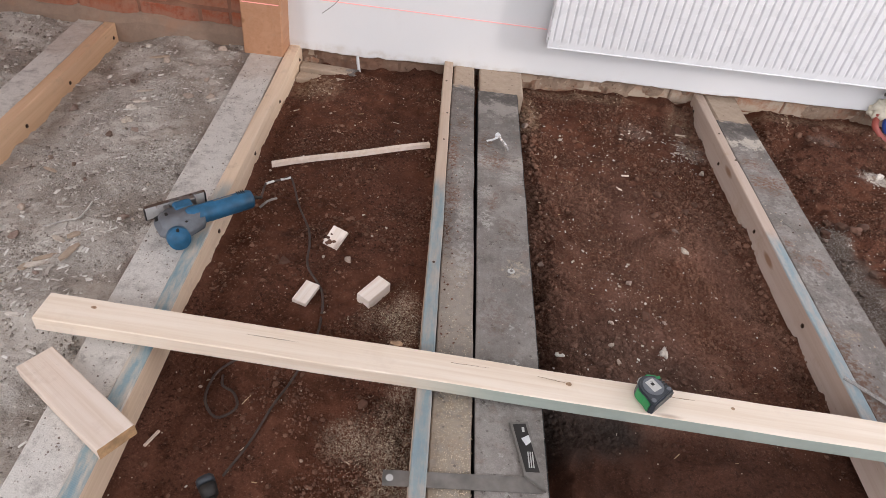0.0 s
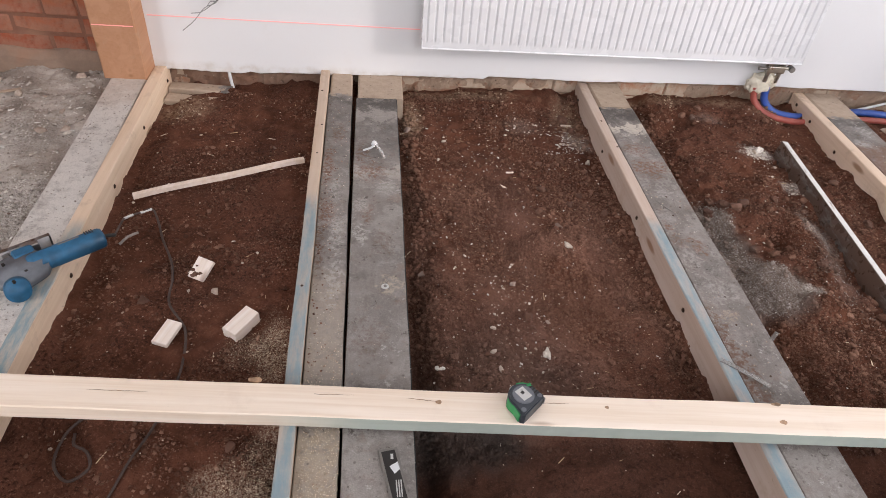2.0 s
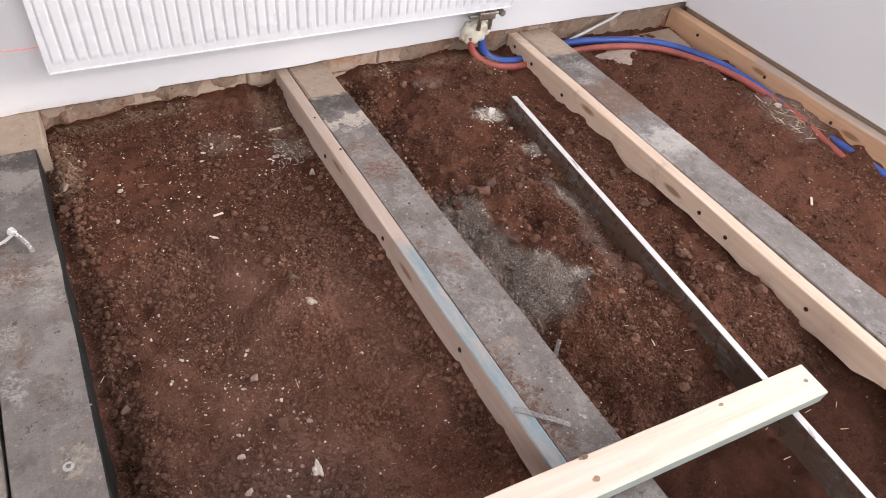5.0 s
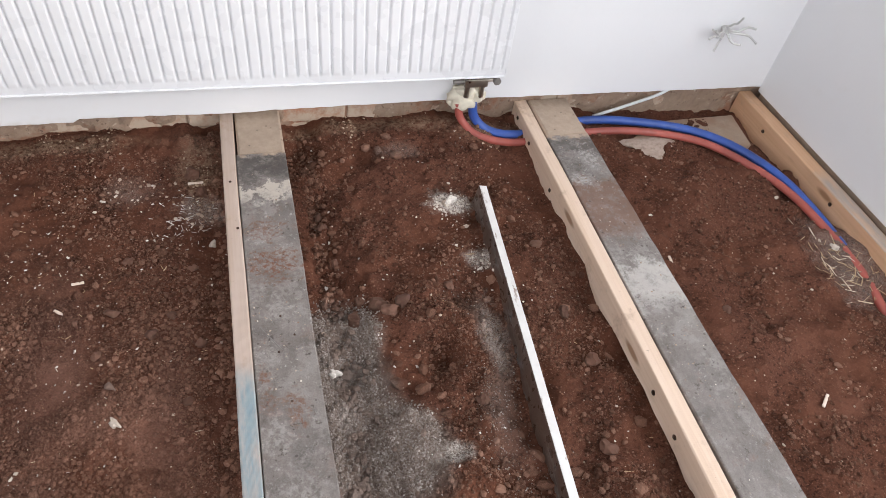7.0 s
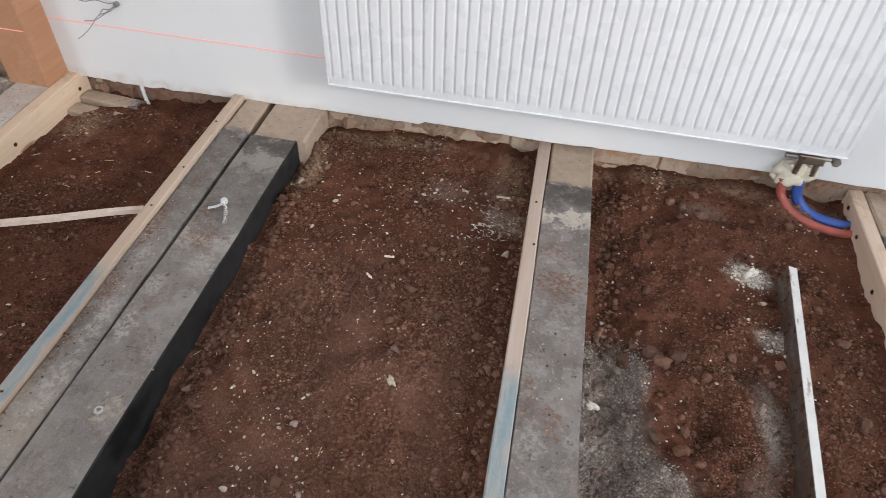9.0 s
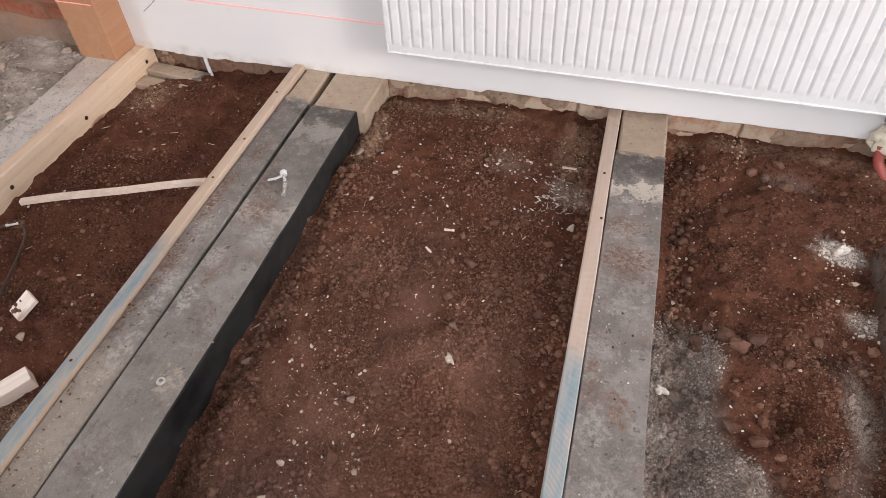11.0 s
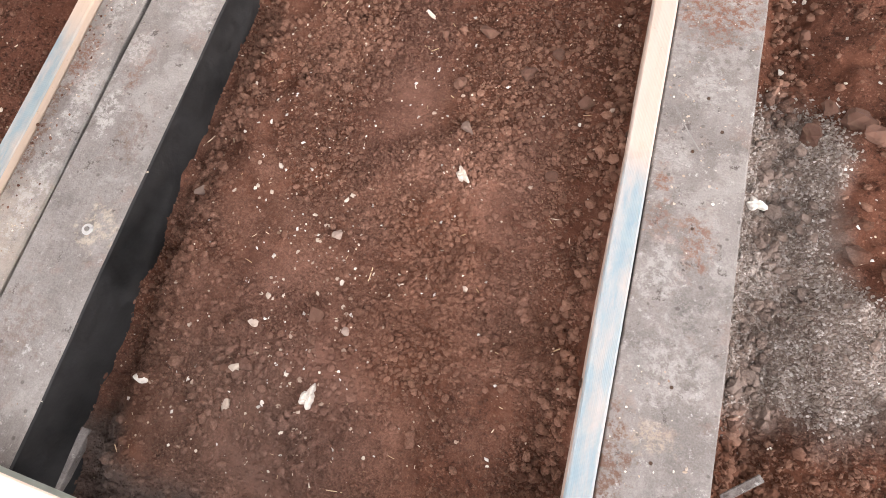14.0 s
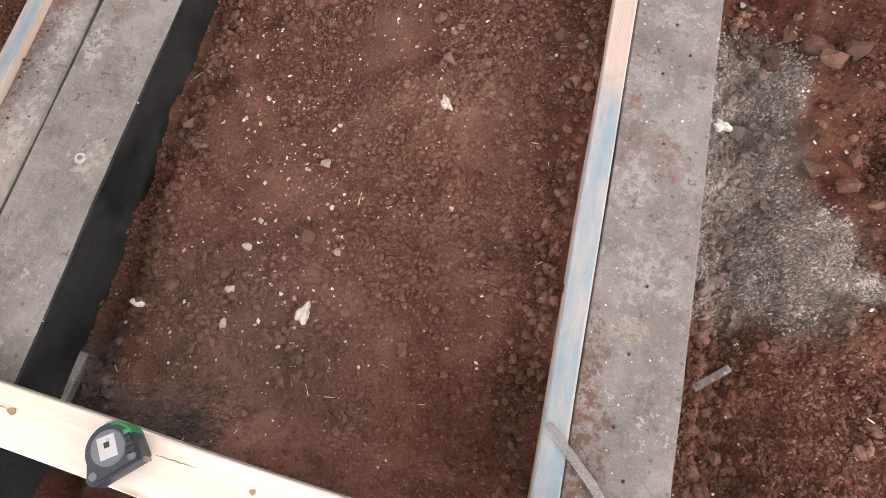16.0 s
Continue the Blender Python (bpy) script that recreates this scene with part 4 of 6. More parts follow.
for x0, y0, x1, y1 in ((-0.389, -1.678, -0.205, -1.684), (-0.792, -1.668, -0.662, -1.674), (-0.089, -1.692, -0.007, -1.704), (0.224, -1.707, 0.29, -1.709)):
    p, q = back @ Vector((x0, y0, 0.047)), back @ Vector((x1, y1, 0.047))
    bm = bmesh.new()
    line = [p.lerp(q, k / 10) for k in range(11)]
    wide = [0.0008 * math.sin(math.pi * (0.08 + 0.84 * k / 10)) for k in range(11)]
    up = [bm.verts.new((v.x + w + 0.0006 * math.sin(k * 2.3), v.y, 0.0008)) for k, (v, w) in enumerate(zip(line, wide))]
    dn = [bm.verts.new((v.x - w + 0.0006 * math.sin(k * 2.3), v.y, 0.0008)) for k, (v, w) in enumerate(zip(line, wide))]
    for k in range(10):
        bm.faces.new((up[k], up[k + 1], dn[k + 1], dn[k]))
    part("crack", bm, CRACK, beam)

# short offcut leaning on the left joist
off = thing("timber_offcut", pose(-1.269, -1.811, 0.024) @ pose(0, 0, 0, 0, 0, 55.2) @ pose(0, 0, 0, -2.2, 0, 0), "short pale plank offcut lying on a joist and rubble", "timber")
part("timber", timber(0.084, 0.032, 0.325, 32, bevel=0.002), (OFFCUT, END), off)

# thin batten on the soil
bat = thing("wooden_batten", pose(0, 0, 0), "thin bent pale batten resting on soil and joist", "batten")
bm = bmesh.new()
rings = []
for i in range(15):
    t = i / 14
    x, y = -0.954 + 0.53 * t, -0.815 + 0.205 * t + 0.005 * math.sin(t * 3.1)
    z = -0.064 + 0.026 * t + 0.002 * math.sin(t * 9)
    rings.append([bm.verts.new((x + a * -0.4, y + a, z + b)) for a, b in ((-0.008, 0.002), (0.008, 0.002), (0.008, 0.018), (-0.008, 0.018))])
for a, b in zip(rings, rings[1:]):
    for j in range(4):
        bm.faces.new((a[j], a[(j + 1) % 4], b[(j + 1) % 4], b[j]))
bm.faces.new(rings[0][::-1]), bm.faces.new(rings[-1])
bmesh.ops.recalc_face_normals(bm, faces=bm.faces)
part("batten", bm, OFFCUT, bat)


# ---------- radiator ----------
rad = thing("radiator", pose(0, -0.1, 0.18, 0, -0.5, 0), "white fluted panel radiator hung on the plastered wall", "radiator")
RW, RH, FL = 1.6, 0.6, 48
bm = bmesh.new()
zs = [0.0, 0.012, 0.022, 0.026, 0.03, 0.035, 0.041, 0.06, 0.2, 0.4, 0.54, 0.559, 0.565, 0.57, 0.574, 0.588, 0.6]
cols = []
for i in range(FL * 12 + 1):
    u = i / 12
    x = RW * u / FL
    ph = u % 1.0
    groove = 0.0 if u < 0.5 or u > FL - 0.5 else max(0.0, 1 - abs(ph - 0.5) * 6.0) ** 0.8
    col = []
    for z in zs:
        run = float(step(np.array(z), 0.022, 0.04) * (1 - step(np.array(z), 0.56, 0.578)))
        lip = -0.0025 * float(1 - step(np.array(z), 0.0, 0.014))
        swell = -0.0035 * run * (1 - groove) + 0.0035 * groove * run
        col.append(bm.verts.new((x, swell - lip * 1.0, z)))
    cols.append(col)
for a, b in zip(cols, cols[1:]):
    for j in range(len(zs) - 1):
        bm.faces.new((a[j], b[j], b[j + 1], a[j + 1]))
part("front_panel", bm, RAD, rad, smooth=True)
part("rim", box(0, RW, -0.003, 0.012, -0.004, 0.001, 0.0015), RAD, rad)
part("back_panel", box(0.01, RW - 0.01, 0.052, 0.062, 0.01, RH - 0.01, 0.003), RAD, rad)
for x in (0.0, RW):
    part("side_cover", box(x - 0.002, x + 0.002, -0.002, 0.066, 0.004, RH, 0.001), RAD, rad)
part("top_grille", box(0, RW, 0, 0.066, RH, RH + 0.006, 0.002), RAD, rad)
for x in (0.12, RW - 0.12):
    part("bracket", box(x - 0.015, x + 0.015, 0.06, 0.1, 0.05, RH - 0.05, 0.002), STEEL, rad)
part("lower_pipe", cyl((0.03, 0.03, 0.02), (RW - 0.03, 0.03, 0.02), 0.014), RAD, rad)

valve = thing("radiator_valve", pose(1.522, -0.055, 0.147), "nickel twin pipe valve below the radiator", "valve")
part("valve_body", box(-0.04, 0.04, -0.014, 0.014, -0.016, 0.016, 0.005, seg=2), NICKEL, valve)
for x in (-0.025, 0.025):
    part("union_nut", cyl((x, 0, 0.012), (x, 0, 0.045), 0.014, n=6, bevel=0.001), NICKEL, valve)
    part("pipe_tail", cyl((x, 0, -0.06), (x, 0, -0.012), 0.009), NICKEL, valve)
part("valve_stem", cyl((0.035, 0, 0.004), (0.082, 0, 0.004), 0.006), NICKEL, valve)
part("valve_cap", cyl((0.07, -0.016, 0.004), (0.07, 0.016, 0.004), 0.013, bevel=0.002), DULL, valve)
part("lockshield", cyl((-0.075, 0, 0.0), (-0.035, 0, 0.0), 0.008, bevel=0.001), DULL, valve)
bm = bmesh.new()
for i, (x, y, z, r) in enumerate(((1.485, -0.02, 0.08, 0.03), (1.505, -0.035, 0.1, 0.028), (1.53, -0.03, 0.075, 0.03), (1.505, -0.028, 0.05, 0.034), (1.47, -0.01, 0.05, 0.026), (1.545, -0.012, 0.05, 0.026), (1.54, -0.015, 0.1, 0.02))):
    b2 = lump(r, (1.05, 0.8, 1.0), 0.45, 60 + i, 3)
    for v in b2.verts:
        v.co *= 1 + 0.14 * noise.noise(v.co * 90)
    bmesh.ops.translate(b2, vec=(x, y, z), verts=b2.verts)
    tmp = bpy.data.meshes.new("tmp")
    b2.to_mesh(tmp)
    b2.free()
    bm.from_mesh(tmp)
    bpy.data.meshes.remove(tmp)
tagged(part("expanding_foam", bm, FOAM, smooth=True), "cream blob of expanding foam round the radiator pipes", "foam")

for name, material, label, pts, r in (
    ("blue_pipe", BLUE_PIPE, "blue corrugated conduit running over the soil", ((1.53, -0.035, 0.05), (1.545, -0.04, -0.01), (1.59, -0.06, -0.05), (1.66, -0.085, -0.058), (1.75, -0.08, -0.058), (1.97, -0.04, -0.05), (2.16, -0.06, -0.05), (2.36, -0.125, -0.05), (2.49, -0.23, -0.05), (2.58, -0.38, -0.055), (2.615, -0.55, -0.06), (2.635, -0.8, -0.075), (2.66, -1.2, -0.085), (2.68, -2.0, -0.09)), 0.0165),
    ("red_pipe", RED_PIPE, "red corrugated conduit running over the soil", ((1.48, -0.035, 0.05), (1.495, -0.045, -0.01), (1.545, -0.085, -0.05), (1.64, -0.115, -0.065), (1.75, -0.12, -0.064), (1.97, -0.1, -0.055), (2.18, -0.115, -0.055), (2.38, -0.19, -0.055), (2.505, -0.33, -0.057), (2.58, -0.48, -0.06), (2.612, -0.66, -0.065), (2.62, -0.85, -0.07), (2.605, -1.0, -0.085), (2.58, -1.3, -0.1)), 0.0145),
):
    tagged(part(name, tube(pts, r, 10, 0.0012, 0.0045), material, smooth=True), label, "pipe")

# aluminium straightedge standing in the soil
ruler = thing("straightedge", pose(1.473, -0.377, -0.015, 0, 0, -3.6) @ pose(0, 0, 0, 0, 9, 0), "long dusty aluminium straightedge standing on edge", "straightedge")
part("bar", timber(0.025, 0.075, 2.0, 41, bevel=0.002), (GRIMY, GRIMY), ruler)
part("top_face", box(0.001, 0.024, -2.0, 0.0, 0.0005, 0.002), SCRAPED, ruler, "scraped bright aluminium face")

# cables in the walls
def wires(name, at, ends, r, material, label):
    ob = thing(name, pose(*at), label, "cable")
    for e in ends:
        part("strand", tube([(0, 0.02, 0), (e[0] * 0.15, -0.018, e[1] * 0.2)] + [(e[0] * t, -0.02 - e[2] * t, e[1] * t + 0.012 * math.sin(t * 5 + e[0] * 40)) for t in (0.4, 0.7, 1.0)], r, 6, step=0.01), material, ob)
    part("sleeve", cyl((0, 0.01, 0), (0, -0.012, 0), 0.009, n=10), material, ob)
    return ob


wires("loose_wires", (-0.776, -0.002, 0.304), ((-0.14, 0.03, 0.02), (-0.11, -0.06, 0.03), (-0.15, -0.11, 0.04), (-0.05, -0.03, 0.02)), 0.0016, WIRE, "thin grey wire ends sticking out of the wall")
wires("wall_wires", (2.41, -0.002, 0.295), ((0.1, 0.01, 0.02), (-0.07, -0.03, 0.02), (0.06, -0.05, 0.03), (-0.03, -0.06, 0.02), (0.02, 0.07, 0.03), (-0.08, 0.01, 0.03), (0.12, -0.03, 0.03)), 0.0042, LABEL, "plastered white wire ends hanging from the wall")
tagged(part("pale_rod", tube(((-0.79, 0.01, 0.01), (-0.785, 0.0, -0.04), (-0.775, -0.005, -0.1)), 0.007, 8), WHITE, smooth=True), "short pale plastic pipe against the footing", "pipe")
tagged(part("pale_cable", tube(((2.02, -0.01, -0.055), (2.14, 0.0, -0.025), (2.26, 0.0, 0.02), (2.32, 0.01, 0.045)), 0.006, 8), WHITE, smooth=True), "pale cable lying along the wall footing", "cable")

# old boards and a stone slab near the wall
for x, y, z, w, l, turn in ((-1.03, -0.05, -0.072, 0.06, 0.25, 86), (-1.03, -0.13, -0.082, 0.06, 0.2, 84)):
    ob = thing("old_board", pose(x, y, z, 0, 0, turn) @ pose(0, 0, 0), "short grey board half buried beside the joist", "board", "old boards by the wall")
    part("board", timber(w, 0.03, l, int(l * 100)), (OLD_RR, OLD_RR), ob)
ob = thing("old_board", pose(-0.07, -1.59, -0.114, 0, 14, -4), "narrow grey board sunk beside the tarred joist", "board", "old boards by the wall")
part("board", timber(0.016, 0.03, 0.2, 88), (BURIED, BURIED), ob)
slab = lump(0.1, (1.1, 0.6, 0.22), 0.35, 77, 3)
bmesh.ops.translate(slab, vec=(2.2, -0.17, -0.085), verts=slab.verts)
tagged(part("stone_slab", slab, STONE, smooth=False), "flat pale stone half sunk in the soil", "stone")



# ---------- tools and loose things ----------
def slab_of(outline, z0, z1, bevel):
    bm = bmesh.new()
    lo = [bm.verts.new((x, y, z0)) for x, y in outline]
    f = bm.faces.new(lo)
    up = bmesh.ops.extrude_face_region(bm, geom=[f])["geom"]
    bmesh.ops.translate(bm, vec=(0, 0, z1 - z0), verts=[v for v in up if isinstance(v, bmesh.types.BMVert)])
    bmesh.ops.recalc_face_normals(bm, faces=bm.faces)
    if bevel:
        bmesh.ops.bevel(bm, geom=[e for e in bm.edges if abs(e.verts[0].co.z - e.verts[1].co.z) < 1e-6], offset=bevel, segments=2, affect="EDGES")
    return bm


ledge = slab_of([(2.1, -0.15), (2.28, -0.035), (2.62, -0.02), (2.6, -0.2), (2.54, -0.24), (2.42, -0.13), (2.26, -0.15)], -0.12, -0.071, 0.006)
tagged(part("concrete_ledge", ledge, FOOT_MORTAR), "pale concrete ledge flush with the soil below the wall", "concrete")

saw = thing("jigsaw", Matrix.Translation((-1.078, -1.245, 0.0)) @ Matrix(((0.77, -0.64, 0, 0), (0.64, 0.77, 0, 0), (0, 0, 1, 0), (0, 0, 0, 1))) @ Matrix.Diagonal((0.92, 0.92, 0.95, 1)), "worn blue jigsaw lying on its side on a joist", "jigsaw")
bm = bmesh.new()
rings = []
for x, r, cy, cz in ((-0.005, 0.026, 0.0, 0.034), (0.01, 0.031, 0.0, 0.035), (0.06, 0.0305, 0.0, 0.035), (0.066, 0.0315, 0, 0.035), (0.12, 0.031, 0, 0.035), (0.16, 0.0315, 0, 0.035), (0.2, 0.031, 0, 0.035), (0.208, 0.027, 0, 0.035), (0.21, 0.02, 0, 0.035)):
    rings.append([bm.verts.new((x, cy + r * math.cos(a), cz + r * math.sin(a))) for a in (math.tau * k / 24 for k in range(24))])
for a, b in zip(rings, rings[1:]):
    for k in range(24):
        bm.faces.new((a[k], a[(k + 1) % 24], b[(k + 1) % 24], b[k]))
bm.faces.new(rings[0][::-1]), bm.faces.new(rings[-1])
barrel = part("handle_barrel", bm, SAW_BLUE, saw, "blue plastic motor handle", smooth=True)
for k in range(4):
    part("vent_slot", box(0.162 + 0.007 * k, 0.165 + 0.007 * k, -0.002, 0.016, 0.0635, 0.0675, 0.0005), RUBBER, barrel)
part("badge", box(0.085, 0.145, 0.001, 0.0075, 0.064, 0.0668, 0.001), DULL, barrel, "worn pale badge plate")
head = slab_of([(-0.098, 0.03), (-0.085, 0.05), (-0.05, 0.06), (0.005, 0.056), (0.045, 0.036), (0.048, -0.02), (0.03, -0.05), (-0.025, -0.068), (-0.075, -0.064), (-0.1, -0.025)], 0.003, 0.058, 0.014)
for v in head.verts:
    v.co.z -= 0.012 * max(0.0, -(v.co.x + 0.04) / 0.06) * (v.co.z > 0.03)
housing = part("gear_housing", head, SAW_GREY, saw, "dusty grey metal gear housing", smooth=True)
part("housing_rib", box(-0.094, -0.055, 0.028, 0.034, 0.03, 0.05, 0.003), RUBBER, housing)
for x, y in ((-0.02, -0.045), (0.025, 0.0), (-0.06, 0.02)):
    part("housing_screw", cyl((x, y, 0.05), (x, y, 0.059), 0.0045, n=10), RUBBER, housing)
part("neck", box(-0.03, 0.03, 0.022, 0.066, 0.008, 0.061, 0.012, seg=3), SAW_BLUE, saw)
part("front_knob", cyl((-0.058, -0.058, 0.028), (-0.062, -0.1, 0.042), 0.034, 0.033, 24, bevel=0.008), SAW_BLUE, saw, "round blue front knob", smooth=True)
part("knob_screw", cyl((-0.061, -0.088, 0.068), (-0.0615, -0.0895, 0.0755), 0.0045, n=8), RUBBER, saw)
plate = part("base_plate", box(-0.105, 0.085, 0.086, 0.089, 0.0, 0.048, 0.001), SCRAPED, saw, "steel base plate standing upright")
part("plate_rim", box(-0.107, 0.087, 0.084, 0.094, 0.0475, 0.0515, 0.001), GRIMY, plate)
part("plate_rim", box(-0.107, 0.087, 0.084, 0.094, 0.0, 0.004, 0.001), GRIMY, plate)
part("plate_rim", box(0.083, 0.0875, 0.082, 0.096, 0.004, 0.0475, 0.001), RUBBER, plate)
part("plate_rim", box(-0.108, -0.1045, 0.082, 0.096, 0.004, 0.0475, 0.001), RUBBER, plate)
part("blade_clamp", box(-0.05, -0.03, 0.05, 0.09, 0.024, 0.04, 0.002), STEEL, saw)
part("blade", box(-0.045, -0.038, 0.09, 0.135, 0.031, 0.0325), DULL, saw)
part("plate_bracket", box(0.0, 0.05, 0.065, 0.089, 0.02, 0.05, 0.003), STEEL, saw)
lead = [(0.207, 0.0, 0.036), (0.215, 0.003, 0.034), (0.245, 0.008, 0.02)]
part("strain_relief", tube(lead, 0.0065, 10, 0.0012, 0.006), RUBBER, saw, smooth=True)
here = saw.matrix_world.copy()
run = [here @ Vector((0.243, 0.008, 0.02)), Vector((-0.935, -0.96, -0.03)), Vector((-0.914, -0.94, -0.03)), Vector((-0.895, -0.929, -0.03)), Vector((-0.866, -0.91, -0.03)), Vector((-0.852, -0.92, -0.06))]
run += [Vector((x, y, ground_at(x, y) + 0.009)) for x, y in ((-0.816, -1.007), (-0.762, -1.12), (-0.744, -1.19), (-0.728, -1.289), (-0.669, -1.374), (-0.651, -1.501), (-0.66, -1.58), (-0.69, -1.655), (-0.72, -1.74), (-0.749, -1.835), (-0.785, -1.93))]
tagged(part("power_cable", tube(run, 0.0035, 8, step=0.01), CABLE, smooth=True), "dusty black power cable snaking over the soil", "cable")
loop = [Vector((x, y, ground_at(x, y) + 0.01)) for x, y in ((-0.8, -1.6), (-0.868, -1.641), (-0.891, -1.672), (-0.888, -1.74), (-0.85, -1.777), (-0.808, -1.75), (-0.827, -1.707), (-0.86, -1.69), (-0.868, -1.66))]
tagged(part("cable_loop", tube(loop, 0.0036, 8, step=0.01), CABLE, smooth=True), "loop of black cable half sunk in soil", "cable")
plug = thing("power_plug", pose(-0.803, -1.972, ground_at(-0.803, -1.972), 0, 0, 35), "black rubber power plug lying on soil", "plug")
part("plug_body", cyl((0, -0.02, 0.016), (0, 0.012, 0.02), 0.017, 0.021, 18, bevel=0.003), RUBBER, plug, smooth=True)
part("plug_face", cyl((0, 0.011, 0.021), (0, 0.03, 0.026), 0.021, 0.02, 18, bevel=0.003), TAPE, plug, smooth=True)
part("plug_tail", cyl((0, -0.055, 0.012), (0, -0.018, 0.016), 0.006, 0.011, 12), RUBBER, plug, smooth=True)

# tape measure on the loose timber
tm = thing("tape_measure", pose(0.177, -1.713, 0.0585, 0, 0, 36) @ Matrix.Diagonal((0.98, 0.98, 1.06, 1)), "dark grey and green tape measure lying on timber", "tape measure")


ring = lambda a0, a1, r, n=18: [(r * math.cos(radians(a0 + (a1 - a0) * k / n)), r * math.sin(radians(a0 + (a1 - a0) * k / n))) for k in range(n + 1)]
body = ring(15, 190, 0.037) + [(-0.041, -0.034), (-0.034, -0.041), (0.036, -0.03), (0.04, -0.022)]
part("case", slab_of(body, 0.0, 0.036, 0.004), TAPE, tm)
face = part("face_ring", cyl((0, 0.002, 0.035), (0, 0.002, 0.0385), 0.026, 0.025, 28, bevel=0.001), SAW_GREY, tm, "grey round face plate")
part("label_plate", box(-0.013, 0.013, -0.013, 0.019, 0.0384, 0.0394, 0.0006), LABEL, face, "white printed label with a dark bar")
part("label_bar", box(-0.004, 0.004, 0.002, 0.01, 0.0393, 0.0398), RUBBER, face)
part("side_grip", slab_of(ring(150, 192, 0.0385, 8) + [(-0.043, -0.03), (-0.036, -0.03)] + ring(188, 150, 0.034, 8), 0.004, 0.031, 0.001), GREEN, tm, "green rubber grip")
part("top_grip", slab_of(ring(18, 75, 0.0385, 8) + ring(75, 18, 0.033, 8), 0.004, 0.0345, 0.001), GREEN, tm, "green rubber grip")
part("grip_stud", box(0.024, 0.036, 0.012, 0.018, 0.035, 0.0375, 0.001), GREEN, tm)
for k in range(4):
    part("grip_rib", box(0.022, 0.036, 0.006 - 0.008 * k, 0.0095 - 0.008 * k, 0.035, 0.0372, 0.0008), RUBBER, tm)
for x, y in ((-0.029, -0.028), (0.029, -0.021)):
    part("case_screw", cyl((x, y, 0.034), (x, y, 0.0372), 0.006, n=12), SAW_GREY, tm)
part("lock_button", box(-0.006, 0.008, 0.034, 0.042, 0.01, 0.026, 0.002), LABEL, tm)
part("end_hook", box(0.038, 0.0405, -0.032, -0.026, 0.008, 0.028), STEEL, tm)

# carpenter's square on the double joist
sq = thing("carpenters_square", pose(-0.078, -1.945, 0.0065, 0, 0, 3.7), "worn steel carpenter's square with a black stock", "square")
bm = slab_of([(-0.345, -0.018), (-0.004, -0.018), (0.0, -0.016), (-0.03, 0.018), (-0.345, 0.018)], 0.0, 0.002, 0)
part("steel_arm", bm, DULL, sq)
part("hang_hole", cyl((-0.33, 0, 0.0018), (-0.33, 0, 0.0026), 0.008, n=16), LABEL, sq)
stock = part("stock", slab_of([(0.004, -0.016), (-0.04, 0.018), (-0.062, 0.15), (-0.02, 0.155)], 0.0, 0.01, 0.001), DULL, sq, "grey metal stock frame")
part("stock_inlay", slab_of([(-0.006, 0.026), (-0.037, 0.026), (-0.056, 0.144), (-0.026, 0.148)], 0.0095, 0.0108, 0), RUBBER, stock, "black inlay with scraped white paint")
part("paint_patch", slab_of([(-0.03, 0.09), (-0.018, 0.1), (-0.022, 0.118), (-0.04, 0.108)], 0.0106, 0.0113, 0), WHITE, stock)
for k in range(3):
    part("scale_bar", box(-0.029 + 0.005 * k, -0.0265 + 0.005 * k, 0.036, 0.075, 0.0106, 0.0112), LABEL, stock)
part("number_bar", box(-0.036, -0.03, 0.125, 0.138, 0.0106, 0.0112), LABEL, stock)

# small offcuts on the soil
for x, y, w, l, h, turn, tilt in ((-0.524, -1.357, 0.046, 0.092, 0.038, -34, 3), (-0.712, -1.388, 0.042, 0.078, 0.013, -18, 4)):
    ob = thing("wood_block", pose(x, y, ground_at(x, y) + h + 0.006, tilt, 2, turn) @ pose(-w / 2, l / 2, 0), "small freshly cut pale wood block on soil", "wood block", "small offcuts")
    part("block", timber(w, h, l, int(l * 1000), bevel=0.0015), (BLOCK, BLOCK), ob)
cp = thing("wood_scrap", pose(-0.672, -1.14, ground_at(-0.672, -1.14) + 0.02, 25, 0, -20) @ Matrix.Diagonal((0.95, 0.95, 0.95, 1)), "pale dirty wood scrap with a long splinter", "wood scrap")
part("plate", slab_of([(-0.03, -0.035), (0.022, -0.04), (0.03, 0.03), (-0.026, 0.036)], -0.006, 0.006, 0.001), BLOCK, cp)
for x, y, r in ((-0.012, -0.026, 0.011), (-0.024, -0.012, 0.007), (0.004, -0.018, 0.006), (-0.016, 0.004, 0.004)):
    bm = lump(r, (1, 0.8, 0.35), 0.4, int(r * 5000), 2)
    bmesh.ops.translate(bm, vec=(x, y, 0.006), verts=bm.verts)
    part("dirt_clump", bm, CLOD, cp)
part("splinter", cyl((-0.03, -0.02, 0), (-0.085, -0.05, -0.012), 0.005, 0.003, 6), OFFCUT, cp)


